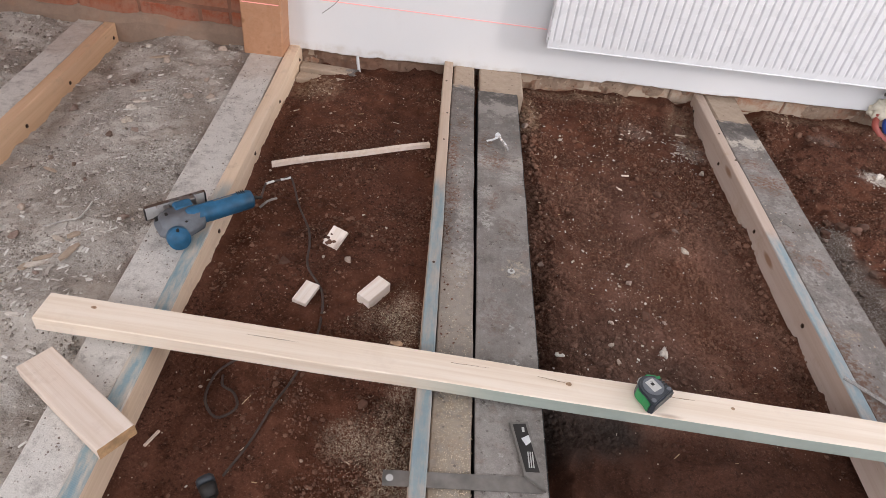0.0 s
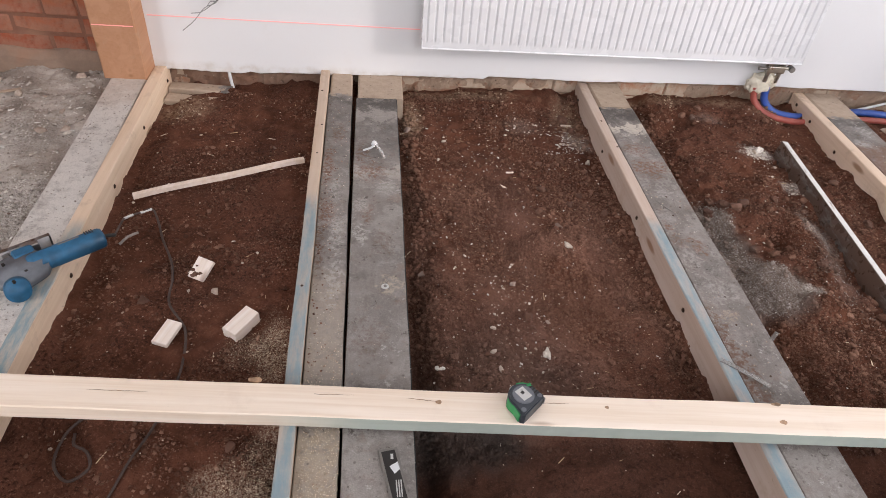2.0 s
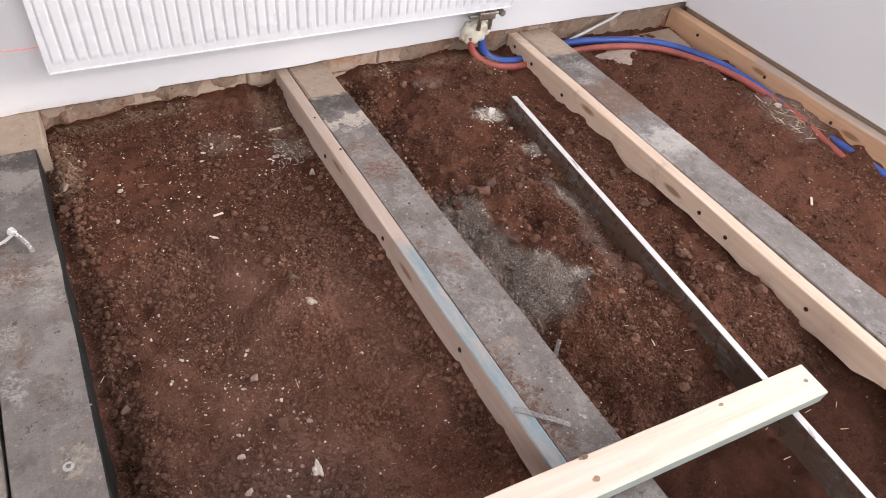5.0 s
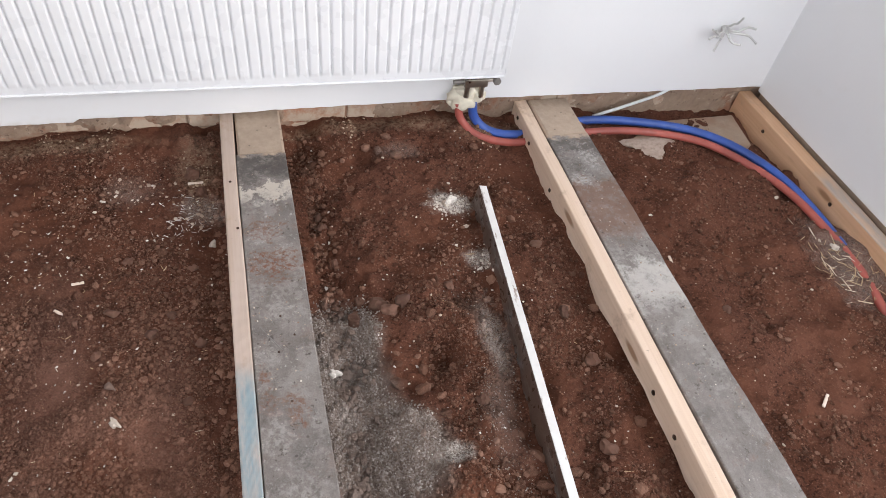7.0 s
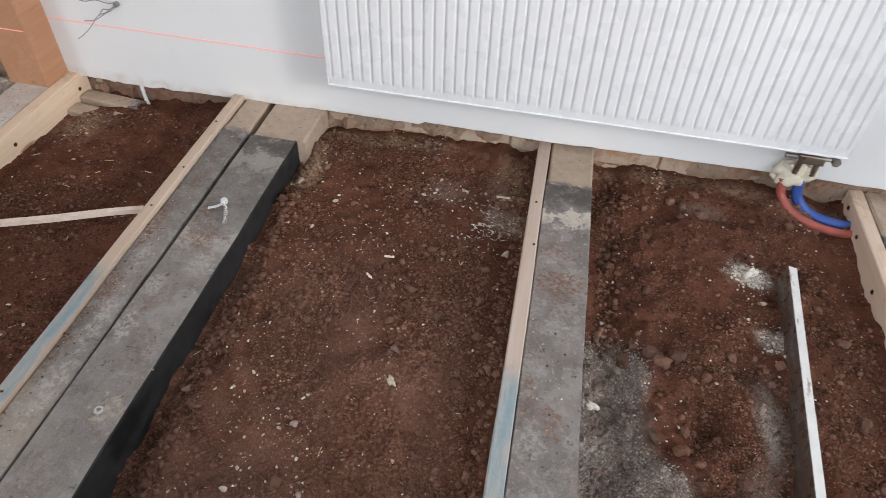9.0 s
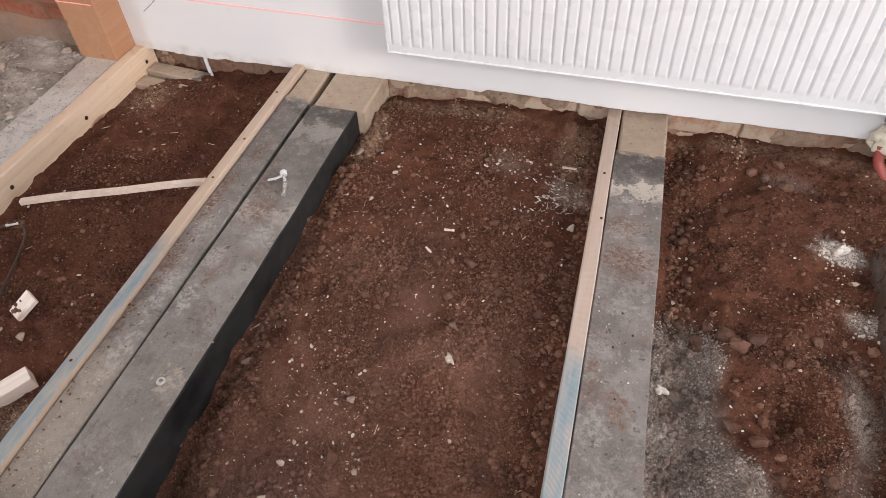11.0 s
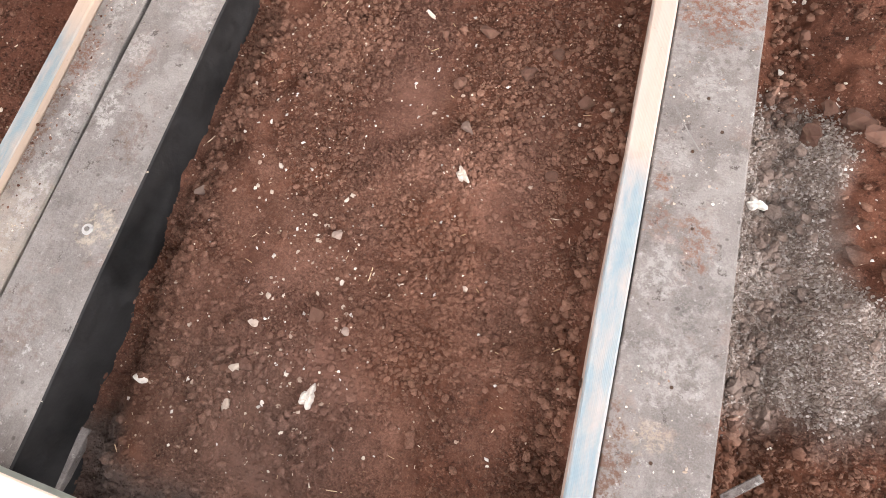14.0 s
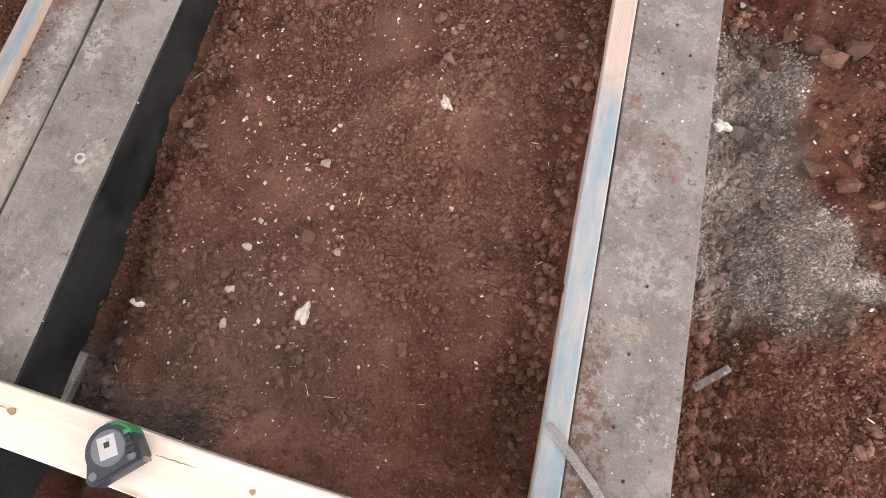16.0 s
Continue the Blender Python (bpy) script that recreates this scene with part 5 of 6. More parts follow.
def strip(points, width, thick=0.0008):
    """A thin bent strip through points (x, y, z)."""
    bm, rows = bmesh.new(), []
    pts = [Vector(p) for p in points]
    for i, p in enumerate(pts):
        d = (pts[min(i + 1, len(pts) - 1)] - pts[max(i - 1, 0)]).normalized()
        n = d.cross(Vector((0, 0, 1))).normalized() * width / 2
        u = Vector((0, 0, thick))
        rows.append([bm.verts.new(q) for q in (p - n, p + n, p + n + u, p - n + u)])
    for a, b in zip(rows, rows[1:]):
        for k in range(4):
            bm.faces.new((a[k], a[(k + 1) % 4], b[(k + 1) % 4], b[k]))
    bm.faces.new(rows[0][::-1]), bm.faces.new(rows[-1])
    bmesh.ops.recalc_face_normals(bm, faces=bm.faces)
    return bm


clip = thing("plastic_wall_plug", pose(-0.172, -0.585, 0.006, 0, 0, 8), "pale ribbed plastic wall plug lying on a joist", "wall plug")
part("sleeve", tube(((0.0, 0.02, 0.012), (0.012, -0.005, 0.009), (0.02, -0.035, 0.006), (0.024, -0.06, 0.006)), 0.0065, 8, 0.0014, 0.005), CLEAR, clip)
part("wing", strip(((0.0, 0.016, 0.012), (-0.02, 0.006, 0.006), (-0.045, 0.002, 0.001)), 0.009, 0.002), WHITE, clip)
part("collar", cyl((-0.004, 0.03, 0.012), (0.002, 0.02, 0.012), 0.011, 0.009, 10), WHITE, clip)
ws = thing("screw_washer", pose(-0.136, -1.275, 0.004), "small bright washer with a screw in the joist", "screw")
part("washer", cyl((0, 0, 0), (0, 0, 0.0022), 0.011, 0.01, 18), LABEL, ws)
part("screw_head", cyl((0, 0, 0.002), (0, 0, 0.0045), 0.005, 0.004, 10), DULL, ws)
tagged(part("clear_strip", strip(((0.752, -1.53, 0.0015), (0.775, -1.548, 0.002), (0.8, -1.57, 0.001), (0.825, -1.592, 0.002), (0.85, -1.618, 0.0015)), 0.014, 0.0016), CLEAR), "bent strip of cloudy clear plastic over the joist", "plastic strip")
tagged(part("splinter_stick", box(0.955, 1.02, -1.4, -1.388, -0.078, -0.071, 0.001), BURIED), "short grey wood splinter beside the joist", "splinter").matrix_world = pose(0.98, -1.4, 0.003) @ pose(0, 0, 0, 0, -8, 42) @ pose(-0.9875, 1.394, 0)
tagged(part("bent_nail", tube(((0.79, -0.83, 0.002), (0.815, -0.87, 0.003), (0.84, -0.905, 0.003)), 0.0013, 6), DULL), "thin rusty nail lying on the joist", "nail")
for k, (x, y, l, turn) in enumerate(((0.331, -0.56, 0.03, 10), (0.296, -0.648, 0.03, -35), (-0.98, -1.85, 0.05, 70), (2.208, -1.225, 0.05, 40), (2.002, -0.708, 0.03, 80), (0.62, -0.2, 0.045, 5), (0.97, -0.5, 0.025, -20))):
    z = 0.001 if 0.745 < x < 0.9 else ground_at(x, y) + 0.004
    ob = thing("wood_sliver", pose(x, y, z, 0, 3, turn), "thin pale sliver of wood on the soil", "wood sliver", "wood slivers")
    part("sliver", box(-l / 2, l / 2, -0.004, 0.004, -0.001, 0.003, 0.001), OFFCUT, ob)

# chips of wood and plaster on the rubble
for x, y, l, w, turn, pale in ((-1.364, -1.39, 0.085, 0.022, 80, 0), (-1.418, -1.41, 0.07, 0.016, 35, 0), (-1.43, -1.44, 0.06, 0.02, 28, 1), (-1.418, -1.34, 0.045, 0.014, -20, 1), (-1.4, -1.615, 0.04, 0.013, 2, 1), (-1.385, -1.32, 0.04, 0.02, 50, 0), (-1.46, -1.45, 0.035, 0.02, 65, 0), (-1.5, -1.52, 0.04, 0.016, 10, 0), (-1.45, -1.6, 0.05, 0.02, 120, 0), (-1.52, -0.47, 0.07, 0.009, 28, 1), (-1.5, -0.56, 0.06, 0.012, 25, 1), (-1.62, -1.0, 0.05, 0.012, -15, 0), (-1.55, -0.2, 0.12, 0.014, 35, 0)):
    ob = thing("wood_chip", pose(x, y, ground_at(x, y) + 0.004, 3, 4, turn), "pale flat chip on the rubble" if pale else "dusty grey flake of wood on the rubble", "wood chip", "chips on the rubble")
    part("chip", slab_of([(-l / 2, -w * 0.2), (-l * 0.3, -w / 2), (l * 0.42, -w * 0.4), (l / 2, w * 0.1), (l * 0.2, w / 2), (-l * 0.4, w * 0.36)], -0.002, 0.004, 0.0012), CHIP if pale else OLD_L, ob)
tagged(part("dry_twig", tube([(x, y, ground_at(x, y) + 0.005) for x, y in ((-1.49, -1.291), (-1.443, -1.256), (-1.408, -1.244), (-1.404, -1.2), (-1.407, -1.161))], 0.003, 6), OLD_L), "thin dry twig lying on the rubble", "twig")
tagged(part("pale_stick", tube([(-0.943, -1.021, ground_at(-0.943, -1.021) + 0.006), (-0.922, -0.999, -0.07), (-0.898, -0.975, -0.072)], 0.0042, 7), OLD_RR), "short pale broken stick on the soil", "stick")
for p, q in (((-0.935, -0.96, -0.03), (-0.914, -0.94, -0.03)), ((-0.895, -0.929, -0.03), (-0.866, -0.91, -0.03))):
    tagged(part("white_tape_wrap", cyl(p, q, 0.0042, n=10), LABEL), "white tape wrapped round the power cable", "tape")

# nail holes in the stained joist
for x, y in ((0.83, -0.905), (0.87, -0.86), (0.85, -1.04), (0.86, -1.29), (0.85, -1.4), (0.845, -1.51), (0.87, -1.58), (0.84, -0.8)):
    tagged(part("old_nail_head", cyl((x, y, -0.0036), (x, y, -0.0016), 0.003, 0.0026, 8), BOLT), "dark old nail head in the grey joist", "nail", "old nail heads")


# ---------- stones ----------
def shard(r, squash, seed, count=13):
    """A broken angular piece: the hull of random points."""
    rnd = random.Random(seed)
    bm = bmesh.new()
    for _ in range(count):
        d = Vector((rnd.gauss(0, 1), rnd.gauss(0, 1), rnd.gauss(0, 1))).normalized() * rnd.uniform(0.72, 1.12)
        bm.verts.new([c * k * r for c, k in zip(d, squash)])
    out = bmesh.ops.convex_hull(bm, input=bm.verts)
    bmesh.ops.delete(bm, geom=list({v for v in out["geom_interior"] + out["geom_unused"] if isinstance(v, bmesh.types.BMVert)}), context="VERTS")
    bmesh.ops.bevel(bm, geom=list(bm.edges), offset=0.06 * r, segments=1, affect="EDGES")
    return bm


def ragged(r, seed):
    """A torn flat crust of plaster: an uneven star-shaped plate, buckled."""
    rnd = random.Random(seed)
    bm, n = bmesh.new(), 22
    p, q = rnd.random() * 6, rnd.random() * 6
    rim = [r * (0.82 + 0.22 * math.sin(3 * math.tau * i / n + p) + 0.14 * math.sin(5 * math.tau * i / n + q) + 0.1 * rnd.random()) for i in range(n)]
    rows = []
    for k, h in ((1.0, -0.2), (0.93, 0.22), (0.55, 0.42)):
        rows.append([bm.verts.new((q * k * math.cos(math.tau * i / n), 0.6 * q * k * math.sin(math.tau * i / n), r * (h + 0.2 * noise.noise(Vector((i * 0.9, k * 3, seed)))))) for i, q in enumerate(rim)])
    for a, b in zip(rows, rows[1:]):
        for i in range(n):
            bm.faces.new((a[i], a[(i + 1) % n], b[(i + 1) % n], b[i]))
    bm.faces.new(rows[0][::-1])
    mid = bm.verts.new((0, 0, 0.3 * r))
    for i in range(n):
        bm.faces.new((rows[2][i], rows[2][(i + 1) % n], mid))
    bmesh.ops.recalc_face_normals(bm, faces=bm.faces)
    return bm


def stone(x, y, r, material, seed, label, category="stone", squash=(1, 0.8, 0.55), detail=2, group="", sink=0.25):
    bm = lump(r, squash, 0.35, seed, detail) if category == "soil clod" else ragged(r, seed) if detail == 3 else shard(r, squash, seed)
    ob = tagged(part("stone", bm, material, smooth=False), label, category, group)
    ob.name = {"soil clod": "soil_clod", "plaster chip": "plaster_chip"}.get(category, "stone")
    ob.matrix_world = pose(x, y, ground_at(x, y) + r * squash[2] * (1 - 2 * sink), 0, 0, seed * 47 % 360)
    return ob


ROCK = ((-0.023, -1.129, 0.017), (0.279, -1.307, 0.023), (0.291, -1.344, 0.013), (0.262, -1.147, 0.014), (0.427, -0.684, 0.024), (0.344, -0.701, 0.013), (0.446, -0.907, 0.018), (0.615, -0.961, 0.018), (0.642, -0.794, 0.02), (0.668, -0.438, 0.02), (0.05, -1.385, 0.009), (0.151, -1.429, 0.014), (-0.11, -1.0, 0.01), (0.014, -0.95, 0.012), (0.2, -0.9, 0.009), (0.52, -1.2, 0.009), (0.55, -0.62, 0.012), (-0.8, -1.28, 0.022), (-0.62, -1.22, 0.018), (-0.75, -1.62, 0.018), (-0.5, -1.7, 0.02), (-0.55, -0.45, 0.012), (-0.07, -0.36, 0.02), (-0.06, -0.42, 0.018), (-0.05, -0.3, 0.022))
for k, (x, y, r) in enumerate(ROCK):
    stone(x, y, r, CLOD if k % 3 else STONE, 200 + k, "angular brown stone half sunk in the soil", group="brown stones")
PALE = ((0.045, -1.114, 0.008), (0.117, -1.046, 0.009), (0.129, -1.053, 0.006), (0.21, -1.121, 0.008), (0.26, -1.079, 0.01), (0.185, -1.29, 0.011), (0.175, -1.342, 0.012), (0.195, -1.328, 0.009), (0.3, -1.233, 0.009), (0.339, -1.316, 0.012), (0.014, -1.486, 0.017), (0.168, -1.424, 0.015), (0.181, -1.487, 0.014), (0.239, -1.467, 0.009), (0.639, -0.843, 0.01), (0.688, -0.801, 0.01), (0.394, -1.356, 0.006), (0.353, -1.385, 0.006), (0.308, -1.465, 0.008), (0.092, -0.36, 0.014), (0.064, -0.496, 0.012), (0.096, -0.568, 0.01), (0.501, -0.279, 0.008), (0.496, -0.432, 0.01), (0.515, -0.435, 0.008), (0.666, -0.602, 0.009), (0.396, -0.233, 0.01), (0.409, -0.12, 0.01), (0.289, -0.232, 0.008), (0.36, -0.255, 0.012), (0.975, -0.141, 0.012), (0.996, -0.473, 0.01), (0.969, -0.655, 0.012), (1.408, -0.496, 0.013), (1.263, -0.448, 0.009), (1.586, -0.051, 0.01), (1.03, -0.16, 0.008), (2.04, -0.5, 0.01), (2.52, -0.49, 0.014))
for k, (x, y, r) in enumerate(PALE):
    stone(x, y, r if r > 0.011 else 0.84 * r, CHIP if k % 3 else STONE, 300 + k, "small pale stone chip on the soil", "plaster chip", (1, 0.66, 0.42), 1, "pale chips", 0.2)
for k, (x, y, r) in enumerate(((0.315, -1.438, 0.021), (0.46, -0.996, 0.017), (0.959, -0.925, 0.019), (1.381, -0.392, 0.024), (1.36, -0.4, 0.014), (2.585, -0.735, 0.018), (-1.52, -0.6, 0.02), (-1.5, -0.69, 0.022))):
    ob = stone(x, y, r, CHIP, 400 + k, "crumbled white plaster lump on the soil", "plaster chip", (1, 0.62, 0.5), 3, "white plaster lumps", 0.15)
for k, (x, y, r) in enumerate(((1.029, -0.783, 0.026), (1.095, -0.752, 0.034), (1.12, -0.785, 0.026), (1.16, -0.76, 0.03), (1.05, -0.73, 0.02), (1.3, -0.72, 0.02), (0.98, -0.42, 0.022), (0.975, -0.36, 0.02), (1.0, -0.56, 0.016), (1.6, -0.6, 0.02), (1.63, -1.0, 0.03), (1.6, -0.85, 0.024), (1.57, -1.25, 0.026), (1.3, -1.08, 0.02), (2.1, -0.9, 0.02), (0.61, -0.16, 0.03), (0.635, -0.24, 0.025), (0.45, -0.5, 0.016), (0.52, -0.75, 0.02), (0.4, -0.8, 0.018), (0.57, -0.7, 0.016), (0.62, -0.55, 0.016))):
    stone(x, y, r * 0.8, CLOD, 500 + k, "crumbly clod of brown soil", "soil clod", (1, 0.85, 0.6), 2, "soil clods")
rnd = random.Random(8)
for k in range(46):
    x, y = -1.82 + 0.56 * rnd.random(), -0.08 - 1.95 * rnd.random()
    stone(x, y, 0.008 + 0.02 * rnd.random() ** 2, (STONE, STONE, CHIP)[k % 3], 600 + k, "grey broken stone in the rubble", group="rubble stones")
stone(-1.35, -0.075, 0.028, STONE, 690, "orange brick fragment lying on rubble", squash=(1, 0.6, 0.5))

# ---------- strewn small stuff ----------
def bay(x0, x1, y0, y1):
    return lambda g, n: (lambda y: (x0 + (x1 - x0) * g.rand(n) - 0.022 * y, y))(y0 + (y1 - y0) * g.rand(n))


def patchy(x0, x1, y0, y1, scale=7.0, seed=3):
    """Like bay, but in drifts with barer soil between."""
    def place(g, n):
        x, y = bay(x0, x1, y0, y1)(g, n)
        keep = g.rand(n) < np.clip(0.5 + 1.25 * fbm(x, y, scale, 3, seed), 0.1, 1.0) * (1 - 0.45 * step(y, -0.8, -0.5))
        return x[keep], y[keep]
    return place


def outside_pit(cx, sx, cy, sy):
    """Spilled round a middle, but not over the dug pit."""
    def place(g, n):
        x, y = cx + sx * g.randn(n), cy + sy * g.randn(n)
        keep = np.hypot(x - 1.21, y + 0.92) > 0.15 + 0.03 * g.randn(n)
        return x[keep], y[keep]
    return place


def off_gravel(inner):
    """Leaves out most of what would lie on the spilled gravel."""
    def place(g, n):
        x, y = inner(g, n)
        keep = (np.hypot((x - 1.05) / 0.15, (y + 1.05) / 0.27) > 1.0) | (g.rand(len(x)) < 0.15)
        return x[keep], y[keep]
    return place


def cluster(spots, spread):
    def place(g, n):
        s = np.array(spots)[g.randint(0, len(spots), n)]
        return s[:, 0] + spread * g.randn(n), s[:, 1] + spread * 1.3 * g.randn(n)
    return place


def crumb_bed(seed, x0, x1, y0, y1, fine, coarse):
    place = patchy(x0, x1, y0, y1) if x0 < 0.8 or x0 > 1.8 else off_gravel(patchy(x0, x1, y0, y1))
    flecks("soil_crumbs", fine, seed, place, (0.0011, 0.0043), 0.8, "fine loose brown crumbs covering the soil", "soil", CRUMB, sink=0.2, grain=True)
    flecks("soil_crumbs", coarse, seed + 40, place, (0.0026, 0.009), 0.75, "loose brown crumbs covering the soil", "soil", CRUMB, sink=0.25)


crumb_bed(1, -0.14, 0.7, -1.75, -0.02, 150000, 9000)
crumb_bed(2, 0.89, 1.71, -1.75, -0.02, 70000, 7000)
crumb_bed(3, -1.02, -0.41, -2.1, -0.05, 36000, 5000)
crumb_bed(4, 1.92, 2.63, -1.6, -0.02, 14000, 3500)
flecks("soil_crumbs", 3400, 14, lambda g, n: (lambda y: (np.array((0.665, 0.94, 0.94, -0.07, -0.065))[g.randint(0, 5, n)] + np.abs(0.03 * g.randn(n)) * 1.0 - 0.02 * y, y))(-1.7 * g.rand(n)), (0.003, 0.012), 0.75, "crumbled dark soil along the joist sides", "soil", CRUMB)
flecks("soil_crumbs", 5000, 31, cluster(((0.47, -1.18), (0.42, -1.12), (0.5, -1.3), (0.4, -1.35), (0.55, -0.9), (0.56, -0.75), (0.15, -0.75)), 0.05), (0.002, 0.007), 0.8, "drifts of coarser brown crumbs", "soil", CRUMB)
flecks("soil_lumps", 520, 39, patchy(0.92, 1.7, -1.7, -0.05, 5.0, 17), (0.006, 0.02), 0.7, "angular lumps of dug soil", "soil", CRUMB, sink=0.3)
flecks("soil_lumps", 260, 41, patchy(0.1, 0.68, -1.6, -0.1, 5.0, 19), (0.005, 0.015), 0.6, "angular lumps of dug soil", "soil", CRUMB, sink=0.35)
flecks("mortar_crumbs", 900, 32, cluster(((-0.045, -0.16), (-0.04, -0.25), (-0.035, -0.33), (0.62, -0.1), (0.63, -0.18), (0.62, -0.24), (-0.95, -0.2), (-0.9, -0.24), (0.2, -0.02), (0.35, -0.02), (1.1, -0.02), (1.56, -0.05)), 0.028), (0.001, 0.007), 0.6, "crumbled tan mortar at the joist ends", "mortar", MORTAR_BITS, grain=True)
flecks("rubble_grit", 44000, 5, patchy(-1.83, -1.24, -2.15, 0.0, 4.5), (0.001, 0.006), 0.65, "grey grit and mortar crumbs between joists", "rubble", RUBBLE, grain=True)
flecks("rubble_grit", 2600, 34, patchy(-1.83, -1.24, -2.15, 0.0, 6.0, 5), (0.003, 0.012), 0.5, "coarse grey rubble lumps between joists", "rubble", RUBBLE, grain=True)
flecks("rubble_flakes", 240, 35, cluster(((-1.41, -1.36), (-1.44, -1.42), (-1.4, -1.45), (-1.47, -1.5), (-1.5, -0.5), (-1.5, -0.68), (-1.45, -1.62), (-1.62, -0.95), (-1.38, -1.3)), 0.045), (0.002, 0.0055), 0.22, "pale splintered flakes on the grey rubble", "flakes", FLAKES, 3.2, 0.1)
flecks("rubble_flakes", 420, 36, bay(-1.83, -1.24, -2.1, -0.02), (0.0012, 0.0045), 0.3, "pale splintered flakes on the grey rubble", "flakes", FLAKES, 2.6, 0.1)
flecks("rubble_grit", 3000, 6, bay(-2.6, -2.0, -1.4, 0.0), (0.002, 0.011), 0.65, "grey grit and mortar crumbs between joists", "rubble", RUBBLE)
def gravel_place(g, n):
    """The spill between the joist and the dug pit, with a ragged edge."""
    x, y = 0.9 + 0.36 * g.rand(n), -1.36 + 0.66 * g.rand(n)
    wob = 0.5 * fbm(x, y, 9, 3, 12)
    inside = np.minimum(np.hypot((x - 0.99) / 0.125, (y + 1.0) / 0.275), np.hypot((x - 1.09) / 0.095, (y + 1.16) / 0.125)) + 0.35 * wob
    pit = np.hypot((x - 1.22) / 0.15, (y + 0.93) / 0.17) + 0.3 * wob
    keep = (inside < 1.0 + 0.1 * g.randn(n)) & (pit > 1.0 + 0.06 * g.randn(n))
    return x[keep], y[keep]


flecks("gravel", 70000, 7, gravel_place, (0.0012, 0.0042), 0.75, "pale grey gravel spilled beside the joist", "gravel", GRAVEL, grain=True)
flecks("gravel", 1500, 15, outside_pit(1.33, 0.045, -1.05, 0.17), (0.0009, 0.0032), 0.8, "pale grey gravel spilled beside the straightedge", "gravel", GRAVEL, grain=True)
flecks("soil_crumbs", 6000, 33, outside_pit(1.1, 0.13, -1.42, 0.09), (0.0015, 0.006), 0.8, "gritty brown crumbs below the gravel", "soil", CRUMB, grain=True)
flecks("pale_chips", 420, 37, lambda g, n: (0.24 + 0.17 * g.randn(n), -0.1 - 1.45 * g.rand(n)), (0.0014, 0.0052), 0.45, "small white plaster chips strewn over the soil", "plaster", FLAKES, grain=True)
flecks("pale_chips", 220, 38, bay(0.92, 1.7, -1.6, -0.05), (0.0013, 0.005), 0.45, "small white plaster chips strewn over the soil", "plaster", FLAKES, grain=True)
flecks("pale_pebbles", 230, 8, lambda g, n: (0.25 + 0.13 * g.randn(n), -0.25 - 1.4 * g.rand(n)), (0.0015, 0.0055), 0.6, "tiny pale pebbles strewn over the soil", "pebbles", PEBBLES)
flecks("pale_pebbles", 130, 18, cluster(((0.2, -1.35), (0.25, -1.42), (0.3, -1.25), (0.18, -1.2)), 0.07), (0.0018, 0.0065), 0.6, "tiny pale pebbles strewn over the soil", "pebbles", PEBBLES)
flecks("pale_pebbles", 110, 9, cluster(((0.42, -0.2), (0.48, -0.22), (0.64, -0.32), (0.6, -0.36)), 0.04), (0.002, 0.008), 0.6, "tiny pale pebbles strewn over the soil", "pebbles", PEBBLES)
flecks("pale_pebbles", 170, 10, bay(0.9, 2.6, -1.6, -0.05), (0.0015, 0.006), 0.6, "tiny pale pebbles strewn over the soil", "pebbles", PEBBLES)
flecks("pale_pebbles", 180, 11, bay(-1.0, -0.43, -2.05, -0.05), (0.0015, 0.006), 0.6, "tiny pale pebbles strewn over the soil", "pebbles", PEBBLES)
flecks("plaster_crumbs", 260, 12, cluster(((1.385, -0.39), (1.37, -0.41), (1.38, -0.4), (1.42, -0.62)), 0.025), (0.0015, 0.006), 0.7, "white plaster crumbs spilled on the soil", "plaster", CHIP)
flecks("splinters", 220, 27, bay(-0.05, 0.66, -1.65, -0.5), (0.0004, 0.0008), 0.8, "thin dry splinters and straw on the soil", "splinters", STRAW, 9, 0.2)
flecks("pale_pebbles", 420, 28, bay(-0.05, 0.66, -1.65, -0.4), (0.0008, 0.003), 0.6, "tiny pale pebbles strewn over the soil", "pebbles", PEBBLES)
flecks("splinters", 170, 13, bay(-1.0, 1.7, -2.0, -0.05), (0.0007, 0.0013), 0.8, "thin dry splinters and straw on the soil", "splinters", STRAW, 11, 0.2)
flecks("splinters", 70, 16, cluster(((2.58, -0.72), (2.57, -0.82), (2.55, -0.9)), 0.045), (0.0008, 0.0013), 0.9, "heap of pale straw-like shavings", "splinters", STRAW, 18, -1.5)
flecks("splinters", 90, 25, cluster(((0.63, -0.33), (0.58, -0.37), (0.61, -0.34)), 0.038), (0.0006, 0.0013), 0.6, "tuft of pale dry straw beside the joist", "straw", FLAKES, 8, 0.2)
flecks("splinters", 240, 17, bay(-1.84, -1.24, -2.1, -0.05), (0.0012, 0.003), 0.5, "pale wood chips scattered over the rubble", "wood chips", FLAKES, 6, 0.2)
flecks("sawdust", 8000, 19, cluster(((-0.44, -1.4), (-0.425, -1.46), (-0.43, -1.42), (-0.5, -1.42), (-0.4, -1.55), (-0.41, -1.82), (-0.405, -1.9), (-0.4, -1.97), (-0.44, -1.78), (-0.51, -1.81), (-0.47, -1.93), (-0.42, -1.7)), 0.03), (0.0006, 0.0017), 0.4, "golden sawdust spilled beside the joist", "sawdust", DUST, grain=True)
flecks("sawdust", 2600, 20, lambda g, n: (lambda v: (-0.362 + 0.086 * g.rand(n) + 0.0227 * v, -v, 0.0015 + 0 * v))(np.clip(1.85 + 0.22 * g.randn(n), 1.3, 2.3)), (0.0006, 0.0017), 0.35, "golden sawdust on the old joist", "sawdust", DUST)
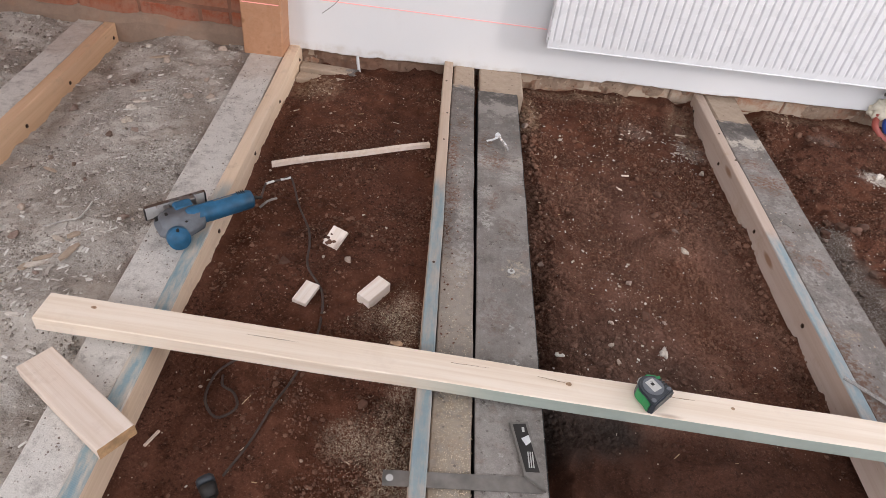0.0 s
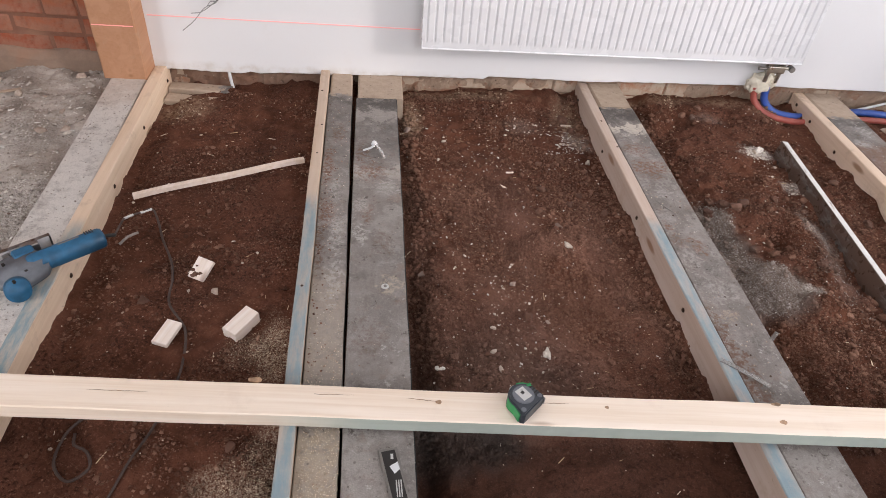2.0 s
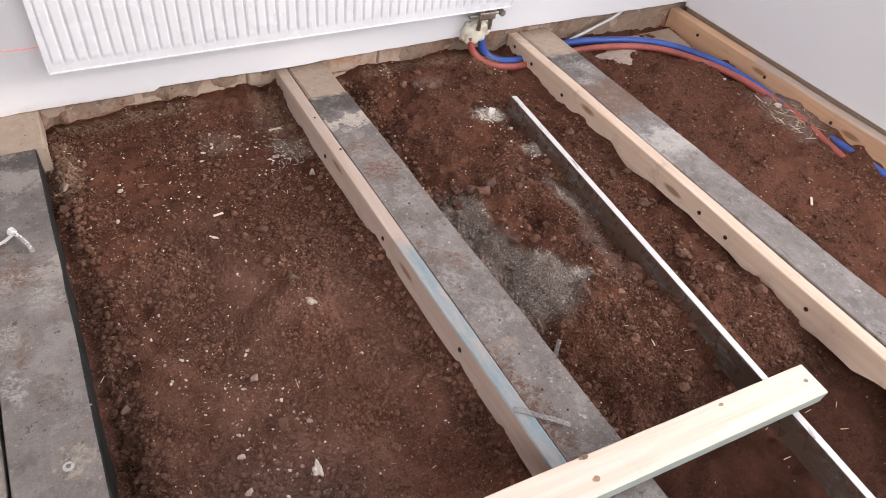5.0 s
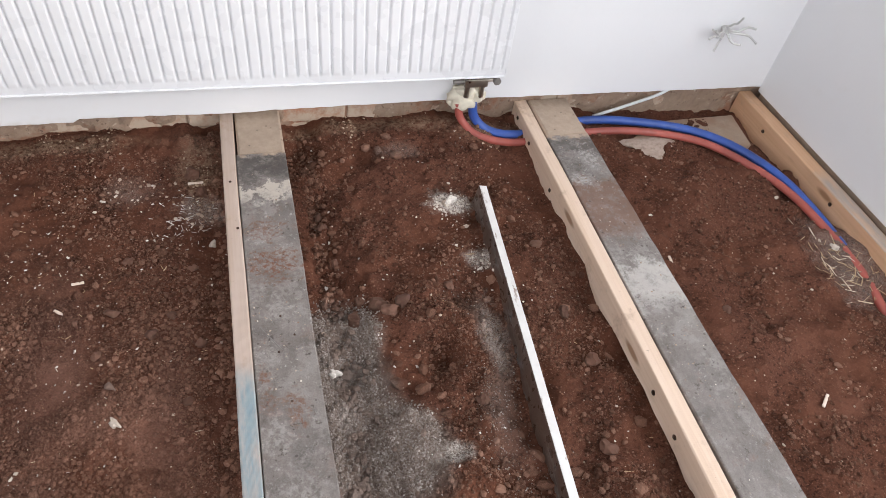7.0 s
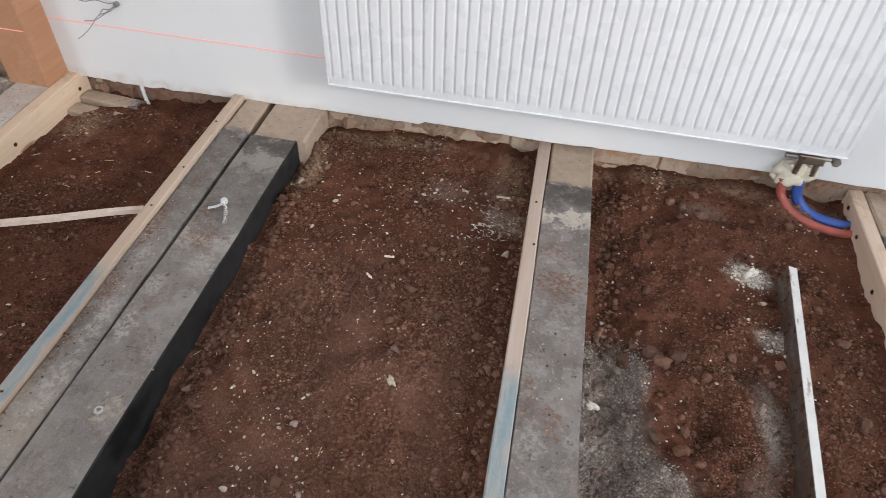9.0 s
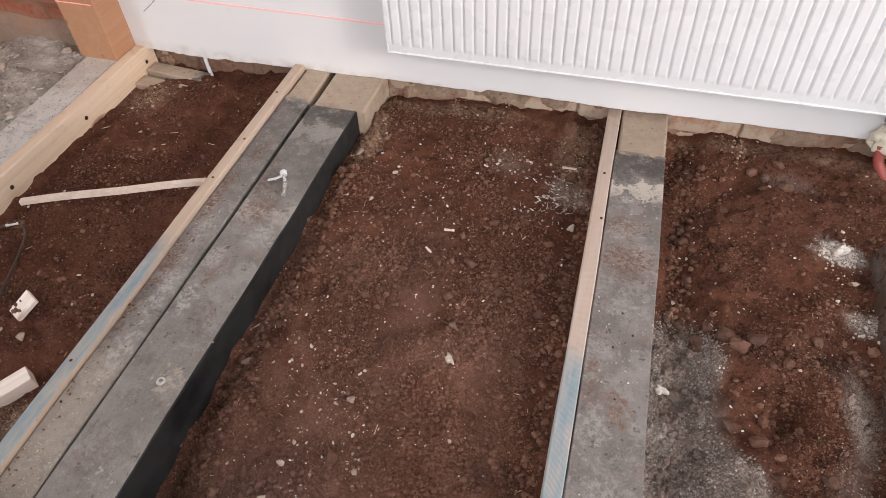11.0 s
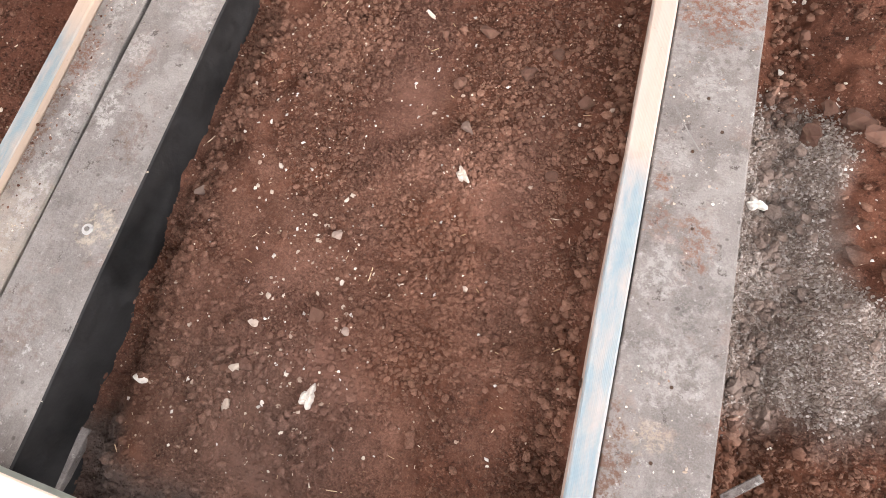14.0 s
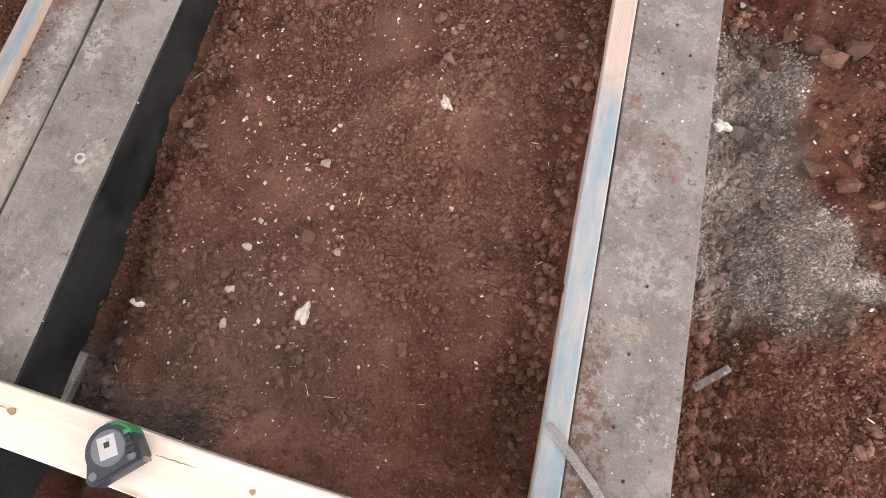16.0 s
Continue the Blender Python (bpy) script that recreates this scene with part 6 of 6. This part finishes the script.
flecks("joist_grit", 900, 21, lambda g, n: (lambda v: (np.where(g.rand(n) < 0.5, -0.25 + 0.15 * g.rand(n), -0.36 + 0.08 * g.rand(n)) + 0.02 * v, -v, 0.002 + 0 * v))(0.15 + 1.9 * g.rand(n)), (0.0007, 0.0028), 0.5, "grit and dust lying on the old joists", "grit", PEBBLES)
flecks("joist_grit", 700, 22, lambda g, n: (lambda v: (np.where(g.rand(n) < 0.6, 0.752 + 0.13 * g.rand(n), 1.77 + 0.14 * g.rand(n)) + 0.025 * v, -v, -0.0035 + 0 * v))(0.1 + 1.6 * g.rand(n)), (0.0007, 0.003), 0.5, "grit and dust lying on the old joists", "grit", PEBBLES)
flecks("joist_grit", 800, 23, lambda g, n: (lambda v: (-1.215 + 0.12 * g.rand(n) + 0.025 * v, -v, -0.006 + 0 * v))(0.1 + 2.0 * g.rand(n)), (0.0008, 0.0035), 0.5, "grit and dust lying on the old joists", "grit", GRAVEL)
flecks("joist_dirt", 200, 24, lambda g, n: (lambda v: (-0.366 + 0.03 * np.abs(g.randn(n)) + 0.0227 * v, -v, 0.003 + 0 * v))(0.2 + 1.4 * g.rand(n) ** 0.7), (0.0008, 0.004), 0.3, "brown dirt along the joint of the joists", "dirt", CRUMB)

# ---------- bricks ----------
def brick_mesh(w, h, d, seed):
    rnd = random.Random(seed)
    bm = box(-w / 2, w / 2, 0, d, -h / 2, h / 2, 0.005)
    for v in bm.verts:
        v.co += Vector((rnd.uniform(-1, 1), rnd.uniform(-0.6, 0.6), rnd.uniform(-1, 1))) * 0.0022
    me = bpy.data.meshes.new("brick")
    bm.to_mesh(me)
    bm.free()
    return me


def lay(wall, x0, x1, z0, courses, w, h, joint, face, material, seed, proud=0.004):
    rnd = random.Random(seed)
    shapes = [brick_mesh(w, h, 0.06, seed + i) for i in range(5)]
    halves = [brick_mesh(w / 2 - joint / 2, h, 0.06, seed + 9 + i) for i in range(2)]
    for me in shapes + halves:
        me.materials.append(material)
    for c in range(courses):
        x, first = x0, c % 2
        while x < x1 - 0.02:
            half = first or x + w > x1
            width = w / 2 - joint / 2 if half else w
            ob = new("brick", rnd.choice(halves if half else shapes))
            ob.parent = wall
            ob.matrix_basis = pose(x + width / 2, face - proud * rnd.uniform(0.3, 1.4), z0 + c * (h + joint) + h / 2, 0, rnd.uniform(-0.5, 0.5), rnd.uniform(-0.6, 0.6))
            x += width + joint
            first = 0


lay(west_wall, -3.28, -1.25, 0.035, 34, 0.25, 0.065, 0.01, 0.022, BRICK, 70)
lay(footing, -1.06, 2.7, -0.135, 3, 0.25, 0.07, 0.006, 0.046, FOOT_BRICK, 90, 0.005)
bm = bmesh.new()
cols = []
for x in np.arange(-3.28, -1.2, 0.03):
    top = 0.04 + 0.02 * noise.noise(Vector((x * 5, 0.4, 0))) + 0.012 * noise.noise(Vector((x * 17, 2.4, 0)))
    out = -0.008 + 0.006 * noise.noise(Vector((x * 8, 7, 0)))
    cols.append([bm.verts.new(c) for c in ((x, 0.03, top + 0.01), (x, 0.012, top), (x, out, top - 0.03), (x, out - 0.004, -0.12), (x, 0.03, -0.12))])
for a, b in zip(cols, cols[1:]):
    for j in range(4):
        bm.faces.new((a[j], a[j + 1], b[j + 1], b[j]))
bmesh.ops.recalc_face_normals(bm, faces=bm.faces)
pl = part("mortar_skirt", bm, MORTAR, west_wall, "grey mortar smeared along the wall base")
